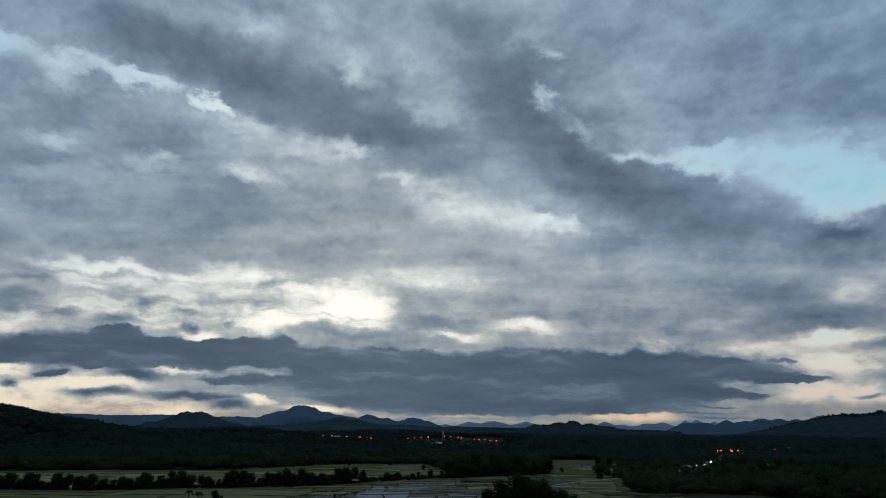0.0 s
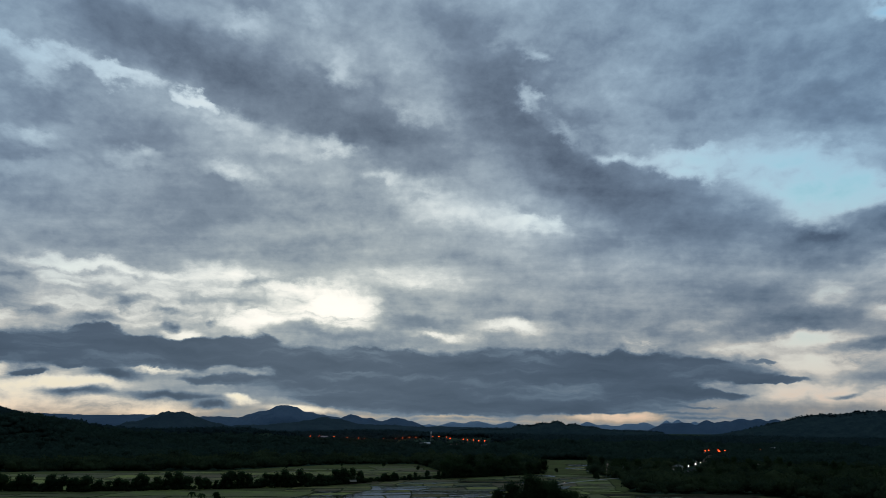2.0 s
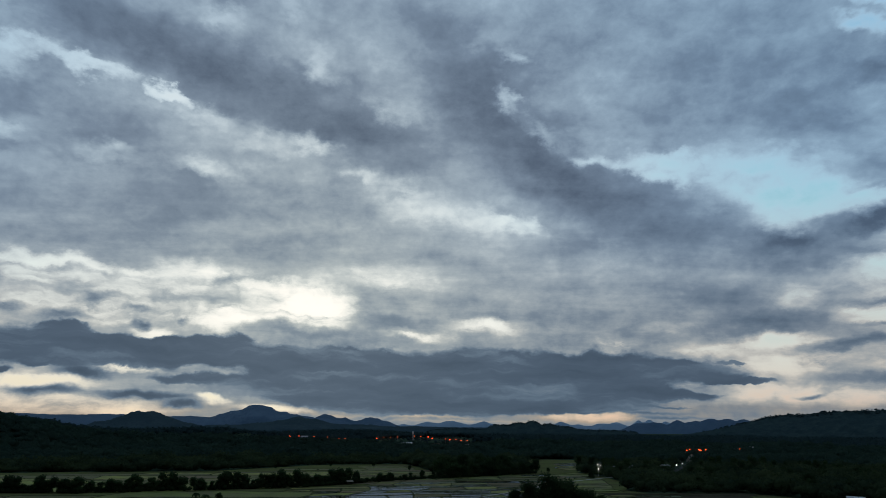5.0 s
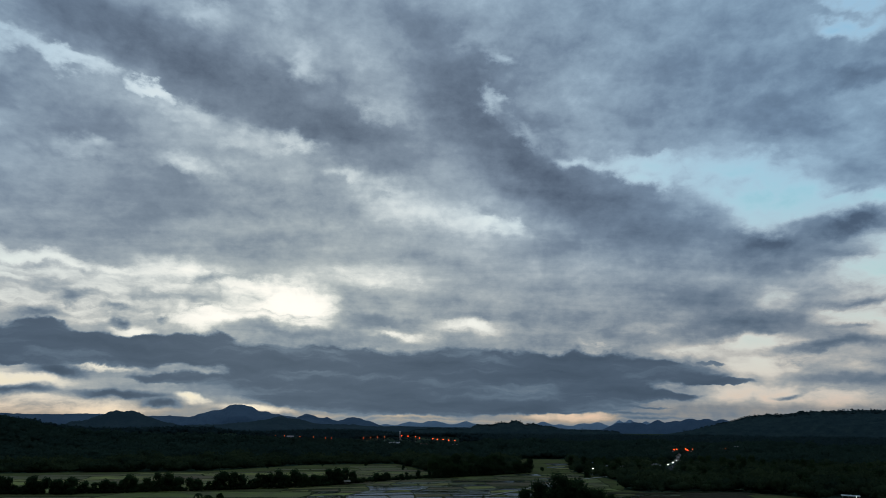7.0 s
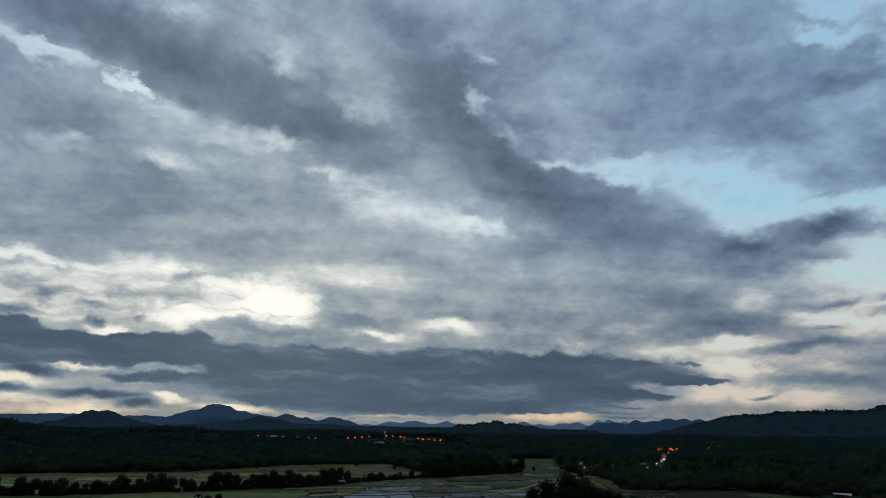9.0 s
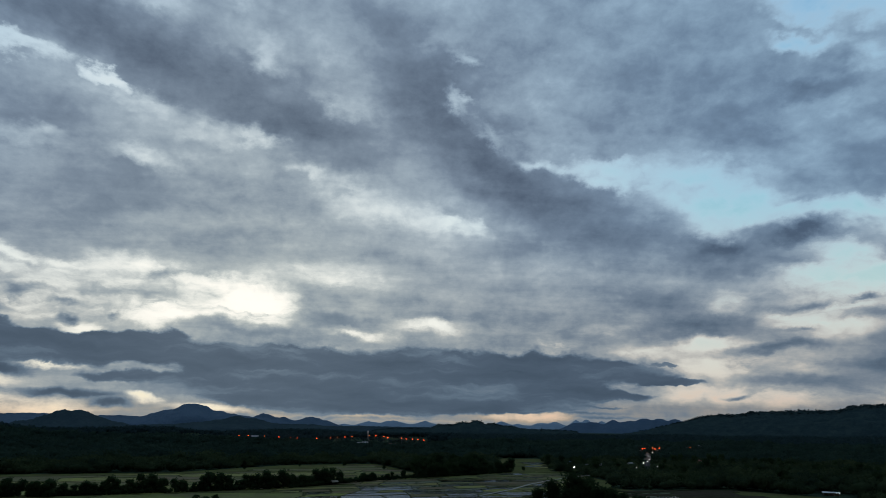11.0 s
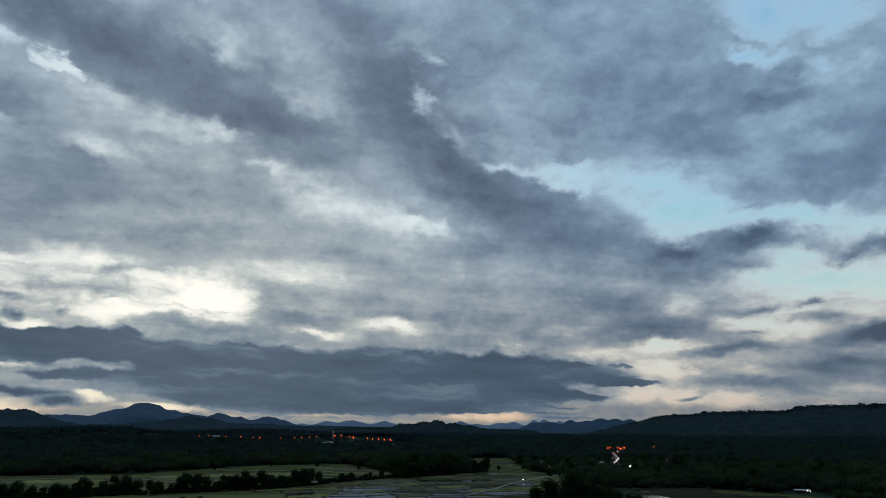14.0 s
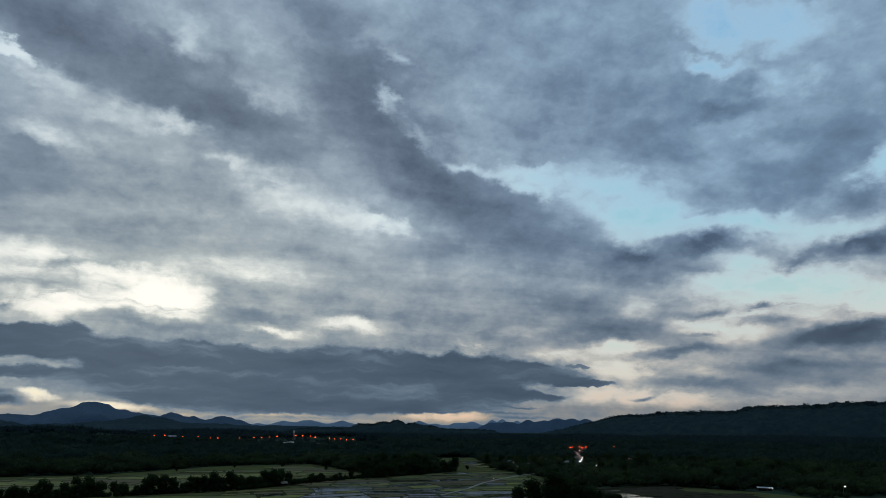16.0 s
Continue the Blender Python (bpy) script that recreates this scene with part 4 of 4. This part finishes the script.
def keep(x, y):
    ok = ~inside(x, y, FIELD_EDGE) & (road_gap(x, y) > 8)
    for hx, hy, r in HOUSES:
        ok &= np.hypot(x - hx, y - hy) > r
    return ok


def canopy(seed, count, leaf, width, sides, core=0.62):
    """A forest tree of unit height: a dark inner lump wrapped in loose leaf clumps, with an uneven outline."""
    rnd = np.random.RandomState(seed)
    vs, fs = lump(random.Random(seed), sides, 0.95, 0.4)
    half = np.array((width / 2, width / 2, 0.46))
    V, T, n = [vs * half * core + np.array((0, 0, 0.48))], [fs], len(vs)
    d = rnd.normal(size=(count, 3))
    d[:, 2] = np.abs(d[:, 2]) - 0.35
    d /= np.linalg.norm(d, axis=1)[:, None]
    bulge = 1 + 0.28 * np.sin(d[:, 0] * 5 + seed) * np.sin(d[:, 1] * 4.3 + 2 * seed) + 0.16 * np.sin(d[:, 2] * 9 + seed)
    p = d * half * (bulge * rnd.uniform(0.8, 1.06, count))[:, None] + np.array((0, 0, 0.5))
    e1 = rnd.normal(size=(count, 3))
    e1 /= np.linalg.norm(e1, axis=1)[:, None]
    e2 = np.cross(e1, rnd.normal(size=(count, 3)))
    e2 /= np.linalg.norm(e2, axis=1)[:, None]
    s = leaf * rnd.uniform(0.6, 1.35, (count, 1))
    q = np.stack([p - e1 * s, p + e2 * s * 0.7, p + e1 * s, p - e2 * s * 0.7], 1).reshape(-1, 3)
    b = n + 4 * np.arange(count)
    V.append(q)
    T.append(np.concatenate([np.stack([b, b + 1, b + 2], -1), np.stack([b, b + 2, b + 3], -1)]))
    return np.concatenate(V), np.concatenate(T)


near_kinds = [canopy(101 + k, 78, 0.085, w, 1, 0.74) for k, w in enumerate((1.1, 1.35, 0.9, 1.25, 0.7))]
mid_kinds = [canopy(111 + k, 34, 0.105, w, 1, 0.86) for k, w in enumerate((1.25, 1.5, 1.05, 0.8))]
far_kinds = [canopy(121 + k, 9, 0.17, w, 1, 0.92) for k, w in enumerate((1.3, 1.6, 1.1))]
# places kept clear of trees: x, y, radius
ORANGE = [(-269, 1380, 21), (-254, 1378, 21), (-235, 1375, 21), (-203, 1371, 20), (-174, 1366, 19), (-150, 1361, 17), (-137, 1359, 17), (-97, 1338, 17), (-70, 1323, 18), (-56, 1315, 19),
          (-42, 1306, 20), (-28, 1298, 21), (5, 1275, 23), (17, 1265, 23), (31, 1252, 22), (38, 1245, 20), (62, 1221, 19), (70, 1213, 18), (80, 1203, 18), (89, 1192, 17), (99, 1181, 17)]
HOUSES += [(x, y, 9) for x, y, z in ORANGE]
HOME_SPOTS = [  # x, y, turn, length, kind
    (193, 686, 20, 13, "blue"), (345, 690, 70, 16, "red"), (316, 700, 60, 12, "rust"), (446, 960, 60, 18, "white"), (345, 812, 55, 11, "grey"), (250, 668, 40, 10, "grey"),
    (193, 1025, 10, 11, "grey"), (172, 1071, 15, 9, "white"), (-6, 1240, 5, 10, "white"), (-218, 1335, 0, 12, "grey"), (-16, 1222, 30, 9, "white"), (43, 1200, 25, 12, "rust"), (96, 1160, 20, 9, "white"),
    (380, 880, 60, 12, "rust"), (365, 850, 60, 11, "grey"), (410, 860, 55, 12, "white"), (430, 900, 60, 13, "rust"), (395, 930, 60, 12, "grey"), (310, 770, 60, 10, "grey"), (335, 740, 55, 11, "rust"),
    (190, 640, 10, 9, "grey"), (186, 668, 80, 9, "rust"), (210, 650, 45, 10, "grey"), (470, 940, 30, 14, "white"), (500, 985, 20, 14, "grey"), (540, 1010, 20, 16, "white"), (520, 960, 50, 12, "rust"), (300, 850, 10, 11, "grey"), (270, 800, 20, 10, "white"), (680, 1640, 10, 18, "white"),
]
HOUSES += [(x, y, 9 if y < 1000 else 14) for x, y, *_ in HOME_SPOTS]
HOUSES += [(246, 383, 15), (240, 372, 12), (265, 339, 10), (212, 446, 6), (-66, 500, 5), (2, 1282, 8)]

sc = np.array(SCRUB)
wood("streamside_scrub", "dense dark scrub along the stream", sc[:, 0], sc[:, 1], near_kinds, sc[:, 2], LEAF, seed=8)
x, y, rnd = scatter(300, 820, 5.2, 1)
ok = keep(x, y) & (y > 330)
x, y = x[ok], y[ok]
wood("woodland_near", "dense dark green trees round the fields and houses", x, y, near_kinds, (rnd.uniform(4.0, 9.0, len(x)) * (0.75 + 0.5 * step(-0.5, 0.8, waves(x, y, 60, 14))) + 6 * (waves(x, y, 90, 9) > 0.1) * rnd.rand(len(x)) ** 3) * np.where((x > 110) & (y > 520), 0.8, 1.0), seed=2)
x, y, rnd = scatter(820, 1250, 6.6, 3)
ok = keep(x, y)
x, y = x[ok], y[ok]
low = (x > -320) & (x < 140) & (y > 1050)
wood("woodland_middle", "dark forest covering the valley floor and low hills", x, y, mid_kinds, (rnd.uniform(5, 9.5, len(x)) * (0.7 + 0.6 * step(-0.6, 0.8, waves(x, y, 110, 15))) + 6 * rnd.rand(len(x)) ** 4) * np.where(low, 0.66, 1.0), LEAF_MID_HAZE, seed=4)
x, y, rnd = scatter(1250, 2300, 11, 5)
ok = keep(x, y)
low = (x > -340) & (x < 120) & (y < 1385)
x, y, low = x[ok], y[ok], low[ok]
wood("woodland_far", "far dark forest on rising ground", x, y, far_kinds, rnd.uniform(6, 12, len(x)) * np.where(low, 0.4, 1.0), LEAF_FAR_HAZE, seed=6)
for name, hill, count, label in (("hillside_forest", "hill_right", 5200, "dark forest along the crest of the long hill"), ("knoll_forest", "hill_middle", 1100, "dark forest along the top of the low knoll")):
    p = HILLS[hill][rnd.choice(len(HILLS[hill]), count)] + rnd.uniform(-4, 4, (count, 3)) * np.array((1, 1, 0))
    wood(name, label, p[:, 0], p[:, 1], far_kinds, rnd.uniform(2.5, 5.0 if hill == "hill_middle" else 6.5, count), HAZE_HILL, seed=16, zs=p[:, 2])


# ---- houses, lamps and the town ----
PLASTER = painted("pale_plaster", (0.45, 0.43, 0.38))
WHITEWASH = painted("white_render", (0.50, 0.50, 0.48))
TIMBER = painted("dark_timber", (0.10, 0.07, 0.05), 0.8)
GLASS = painted("dark_window", (0.03, 0.035, 0.04), 0.15)
ROOFS = {"blue": painted("blue_metal_roof", (0.12, 0.22, 0.42), 0.4), "red": painted("red_tile_roof", (0.30, 0.07, 0.05), 0.7), "rust": painted("rusted_sheet_roof", (0.20, 0.10, 0.07), 0.7, wear=0.5),
         "grey": painted("grey_sheet_roof", (0.26, 0.27, 0.28), 0.45), "white": painted("pale_sheet_roof", (0.55, 0.56, 0.56), 0.45)}
STEEL = painted("galvanised_steel", (0.35, 0.36, 0.37), 0.45, 0.8)
SODIUM = lit("sodium_lamp", (1.0, 0.07, 0.016), 5.0)
LED = lit("white_lamp", (1.0, 0.93, 0.80), 24.0)


def box(bm, x0, x1, y0, y1, z0, z1):
    v = [bm.verts.new((x, y, z)) for z in (z0, z1) for x, y in ((x0, y0), (x1, y0), (x1, y1), (x0, y1))]
    for f in ((3, 2, 1, 0), (4, 5, 6, 7), (0, 1, 5, 4), (1, 2, 6, 5), (2, 3, 7, 6), (3, 0, 4, 7)):
        bm.faces.new([v[k] for k in f])


def house(length, kind):
    """A one-storey gabled house."""
    t = new("house")
    w, h, rise = length * 0.32, 3.1, length * 0.17
    a = length / 2
    bm = bmesh.new()
    box(bm, -a, a, -w, w, -0.6, h)
    for s in (-1, 1):
        v = [bm.verts.new(p) for p in ((s * a, -w, h), (s * a, w, h), (s * a, 0, h + rise))]
        bm.faces.new(v if s > 0 else v[::-1])
    part("wall", bm, WHITEWASH if kind == "white" else PLASTER, t)
    bm = bmesh.new()
    o, th = 0.9, 0.18
    for s in (-1, 1):
        e, k = s * (w + o), rise / w * o
        v = [bm.verts.new(p) for p in ((-a - o, e, h - k), (a + o, e, h - k), (a + o, 0, h + rise), (-a - o, 0, h + rise), (-a - o, e, h - k + th), (a + o, e, h - k + th), (a + o, 0, h + rise + th), (-a - o, 0, h + rise + th))]
        for f in ((0, 1, 2, 3), (7, 6, 5, 4), (4, 5, 1, 0), (5, 6, 2, 1), (7, 4, 0, 3)):
            bm.faces.new([v[q] for q in (f if s > 0 else f[::-1])])
    roof = part("roof", bm, ROOFS[kind], t)
    bm = bmesh.new()
    limb(bm, (-a - o, 0, h + rise + th), (a + o, 0, h + rise + th), 0.16, 0.16, 6)
    part("ridge_cap", bm, ROOFS[kind], roof)
    for s in (-0.62, 0.28, 0.68):
        bm = bmesh.new()
        box(bm, s * a - 0.7, s * a + 0.7, -w - 0.05, -w + 0.04, 1.0, 2.2)
        window = part("window", bm, GLASS, t)
        bm = bmesh.new()
        box(bm, s * a - 0.85, s * a + 0.85, -w - 0.18, -w - 0.03, 0.9, 1.0)
        part("sill", bm, WHITEWASH, window)
    bm = bmesh.new()
    box(bm, -0.15 * a - 0.5, -0.15 * a + 0.5, -w - 0.05, -w + 0.04, 0.0, 2.05)
    part("door", bm, TIMBER, t)
    return t


WORDS = {"blue": "low house with a blue metal roof among trees", "red": "long house with a red tile roof", "rust": "plain house with a rusted sheet roof", "grey": "plain plastered house with a grey sheet roof", "white": "white building with a pale sheet roof"}
models = {}
for x, y, turn, length, kind in HOME_SPOTS:
    m = place(x, y, radians(turn))
    if (length, kind) in models:
        ob = copy_thing(models[length, kind], m)
    else:
        ob = models[length, kind] = house(length, kind)
        ob.matrix_basis = m
    tagged(ob, WORDS[kind], "house", "houses of the town")


def street_lamp(height, bulb, radius, arm=1.6):
    t = new("street_lamp")
    bm = bmesh.new()
    limb(bm, (0, 0, -0.3), (0, 0, height), 0.11, 0.06, 8)
    part("pole", bm, STEEL, t)
    bm = bmesh.new()
    limb(bm, (0, 0, height - 0.1), (0, -arm, height + 0.25), 0.045, 0.04, 6)
    part("arm", bm, STEEL, t)
    bm = bmesh.new()
    bmesh.ops.create_icosphere(bm, subdivisions=2, radius=radius, matrix=Matrix.Translation((0, -arm, height + 0.1)) @ Matrix.Diagonal((1, 1, 0.8, 1)))
    part("lamp_head", bm, bulb, t, "glowing lamp head", True)
    return t


lamp = None
for x, y, z in ORANGE:
    m = Matrix.Translation((x, y, z - 9.0))
    if lamp is None:
        lamp = street_lamp(9.0, SODIUM, 0.95)
        lamp.matrix_basis = m
        ob = lamp
    else:
        ob = copy_thing(lamp, m)
    tagged(ob, "tall street lamp glowing orange on the wooded ridge", "street lamp", "orange lamps on the ridge")
lamp = None
for x, y in ((385, 905), (412, 924), (404, 904), (399, 891), (478, 930), (418, 915), (394, 915), (372, 921)):
    if lamp is None:
        lamp = ob = street_lamp(9.0, SODIUM, 0.75)
        ob.matrix_basis = place(x, y)
    else:
        ob = copy_thing(lamp, place(x, y))
    tagged(ob, "street lamp glowing orange at the town crossing", "street lamp", "orange lamps in the town")
lamp = None
for x, y in ((384, 874), (361, 820), (326, 760), (292, 708), (269, 669), (247, 634), (209, 575), (229, 572), (324, 844), (524, 985), (470, 899), (436, 822), (212, 446), (172, 649), (168, 629), (150, 578), (168, 610), (265, 339)):
    if lamp is None:
        lamp = ob = street_lamp(6.0, LED, 0.3)
        ob.matrix_basis = place(x, y)
    else:
        ob = copy_thing(lamp, place(x, y))
    tagged(ob, "slim street lamp with a white light", "street lamp", "white lamps in the town")

# white tower among the orange lamps
tower = new("water_tower")
base = float(land(np.array(2.0), np.array(1282.0)))
tower.location = (2, 1282, base)
bm = bmesh.new()
for a in range(4):
    c, s = (1.3 if a in (0, 3) else -1.3), (1.3 if a < 2 else -1.3)
    limb(bm, (c, s, -0.5), (c * 0.75, s * 0.75, 17), 0.22, 0.2, 6)
part("legs", bm, WHITEWASH, tower)
bm = bmesh.new()
limb(bm, (0, 0, 17), (0, 0, 21), 1.6, 1.6, 16)
bmesh.ops.create_cone(bm, segments=16, radius1=1.8, radius2=0.1, depth=1.0, matrix=Matrix.Translation((0, 0, 21.5)), cap_ends=True)
part("tank", bm, WHITEWASH, tower, smooth=False)
for k in range(4):
    bm = bmesh.new()
    z = 3.5 + 4 * k
    q = 1.3 - 0.325 * z / 17
    for a, b in (((q, q), (-q, q)), ((-q, q), (-q, -q)), ((-q, -q), (q, -q)), ((q, -q), (q, q))):
        limb(bm, (*a, z), (*b, z), 0.09, 0.09, 5)
    part("brace", bm, WHITEWASH, tower)
tagged(tower, "slender white water tower on four legs", "water tower")

# open shed with lights at the edge of the fields
shed = new("shed")
shed.matrix_basis = place(246, 383, radians(-35), 0.55)
for x in (-8, -2.7, 2.7, 8):
    for y in (-3, 3):
        bm = bmesh.new()
        limb(bm, (x, y, -0.3), (x, y, 3.4 if y < 0 else 4.0), 0.12, 0.12, 6)
        part("post", bm, STEEL, shed)
bm = bmesh.new()
v = [bm.verts.new(p) for p in ((-9, -4, 3.3), (9, -4, 3.3), (9, 4, 4.1), (-9, 4, 4.1), (-9, -4, 3.45), (9, -4, 3.45), (9, 4, 4.25), (-9, 4, 4.25))]
for f in ((3, 2, 1, 0), (4, 5, 6, 7), (0, 1, 5, 4), (1, 2, 6, 5), (2, 3, 7, 6), (3, 0, 4, 7)):
    bm.faces.new([v[k] for k in f])
part("roof", bm, ROOFS["white"], shed)
bm = bmesh.new()
box(bm, -9, 9, 3.1, 3.25, 0, 3.7)
part("back_wall", bm, TIMBER, shed)
for x in (5.0, 8.2):
    bm = bmesh.new()
    bmesh.ops.create_icosphere(bm, subdivisions=2, radius=0.2, matrix=Matrix.Translation((x, -3.4, 3.05)))
    part("bulb", bm, LED, shed, "bare white bulb", True)
tagged(shed, "long open shed with a pale roof and bare lit bulbs", "shed")

# thatched field shelter
hut = new("field_hut")
hut.matrix_basis = place(-66, 498, radians(25))
for x in (-1.8, 1.8):
    for y in (-1.3, 1.3):
        bm = bmesh.new()
        limb(bm, (x, y, -0.2), (x, y, 2.1), 0.08, 0.07, 5)
        part("post", bm, TIMBER, hut)
bm = bmesh.new()
for s in (-1, 1):
    v = [bm.verts.new(p) for p in ((-2.6, s * 2.0, 1.8), (2.6, s * 2.0, 1.8), (2.6, 0, 3.0), (-2.6, 0, 3.0), (-2.6, s * 2.0, 1.95), (2.6, s * 2.0, 1.95), (2.6, 0, 3.2), (-2.6, 0, 3.2))]
    for f in ((0, 1, 2, 3), (7, 6, 5, 4), (4, 5, 1, 0), (5, 6, 2, 1), (7, 4, 0, 3)):
        bm.faces.new([v[k] for k in (f if s > 0 else f[::-1])])
part("roof", bm, painted("dry_thatch", (0.30, 0.26, 0.20), 0.9), hut)
bm = bmesh.new()
box(bm, -1.9, 1.9, -1.4, 1.4, 0.5, 0.6)
part("platform", bm, TIMBER, hut)
tagged(hut, "small open field hut with a dry thatch roof", "hut")


# palms at the near edge of the fields
def palm(seed, height):
    rnd = random.Random(seed)
    t = new("palm_tree")
    bm = bmesh.new()
    rings = 7
    for k in range(rings):
        z0, z1 = height * k / rings, height * (k + 1) / rings
        limb(bm, (0.05 * math.sin(k), 0.04 * k, z0 - 0.2), (0.05 * math.sin(k + 1), 0.04 * (k + 1), z1), 0.20 - 0.012 * k, 0.17 - 0.012 * k, 7)
    part("trunk", bm, BARK, t)
    for k in range(15):
        a, lift = k * 2.4 + rnd.uniform(-0.2, 0.2), rnd.uniform(-0.1, 0.9)
        length = rnd.uniform(2.2, 3.0)
        bm = bmesh.new()
        spine = []
        for j in range(8):
            u = j / 7
            r = length * u * (1 - 0.12 * u)
            spine.append(Vector((r * math.cos(a), 0.28 + r * math.sin(a), height + lift * length * u - (0.75 + 0.5 * lift) * length * u * u)))
        side = Vector((-math.sin(a), math.cos(a), 0))
        for j in range(1, 8):
            reach = 0.62 * math.sin(math.pi * (0.12 + 0.8 * j / 8))
            for w in (-1, 1):
                p, o = spine[j], spine[j - 1]
                tip = p + side * w * reach + (p - o) * 0.8 - Vector((0, 0, 0.22))
                m = o + (p - o) * 0.5
                bm.faces.new([bm.verts.new(v) for v in (o, m + side * w * reach * 0.4, tip, p)])
        part("frond", bm, LEAF, t)
    return t


for k, (x, y, height) in enumerate(((-133, 347, 8.6), (-129, 351, 7.4))):
    ob = palm(91 + k, height)
    ob.matrix_basis = place(x, y, 0.7 * k)
    tagged(ob, "slender palm with drooping fronds by the rice plots", "palm tree", "palms by the fields")


# motorcycle on the concrete lane with its light on
def motorcycle():
    t = new("motorcycle")
    paint = painted("dark_red_enamel", (0.20, 0.03, 0.03), 0.35)
    rubber = painted("black_rubber", (0.02, 0.02, 0.02), 0.8)
    for y in (-0.62, 0.62):
        bm = bmesh.new()
        ring = []
        for k in range(14):
            c = Vector((0, y + 0.27 * math.cos(6.2832 * k / 14), 0.30 + 0.27 * math.sin(6.2832 * k / 14)))
            out = Vector((0, math.cos(6.2832 * k / 14), math.sin(6.2832 * k / 14)))
            ring.append([bm.verts.new(c + out * 0.05 * math.cos(b) + Vector((0.05 * math.sin(b), 0, 0))) for b in (0, 1.57, 3.14, 4.71)])
        for k in range(14):
            for j in range(4):
                bm.faces.new((ring[k][j], ring[(k + 1) % 14][j], ring[(k + 1) % 14][(j + 1) % 4], ring[k][(j + 1) % 4]))
        wheel = part("wheel", bm, rubber, t, smooth=True)
        bm = bmesh.new()
        limb(bm, (-0.04, y, 0.30), (0.04, y, 0.30), 0.20, 0.20, 12)
        part("rim", bm, STEEL, wheel)
    bm = bmesh.new()
    limb(bm, (0, -0.62, 0.30), (0, -0.36, 0.98), 0.04, 0.04, 6)
    limb(bm, (-0.32, -0.34, 1.02), (0.32, -0.34, 1.02), 0.02, 0.02, 6)
    part("fork", bm, STEEL, t)
    bm = bmesh.new()
    limb(bm, (0, -0.38, 0.72), (0, 0.55, 0.62), 0.13, 0.16, 8)
    limb(bm, (0, -0.30, 0.40), (0, 0.30, 0.34), 0.14, 0.12, 8)
    part("body", bm, paint, t)
    bm = bmesh.new()
    box(bm, -0.13, 0.13, -0.05, 0.72, 0.74, 0.84)
    part("seat", bm, rubber, t)
    bm = bmesh.new()
    bmesh.ops.create_icosphere(bm, subdivisions=2, radius=0.16, matrix=Matrix.Translation((0, -0.50, 0.92)))
    part("headlight", bm, lit("warm_headlight", (1.0, 0.55, 0.35), 16.0), t, "glowing warm headlight", True)
    return t


bike = motorcycle()
bike.matrix_basis = Matrix.Translation((96.5, 503.5, 0.5)) @ Matrix.Rotation(radians(-40), 4, "Z")
tagged(bike, "small dark red motorcycle with its headlight on, standing on the lane", "motorcycle")
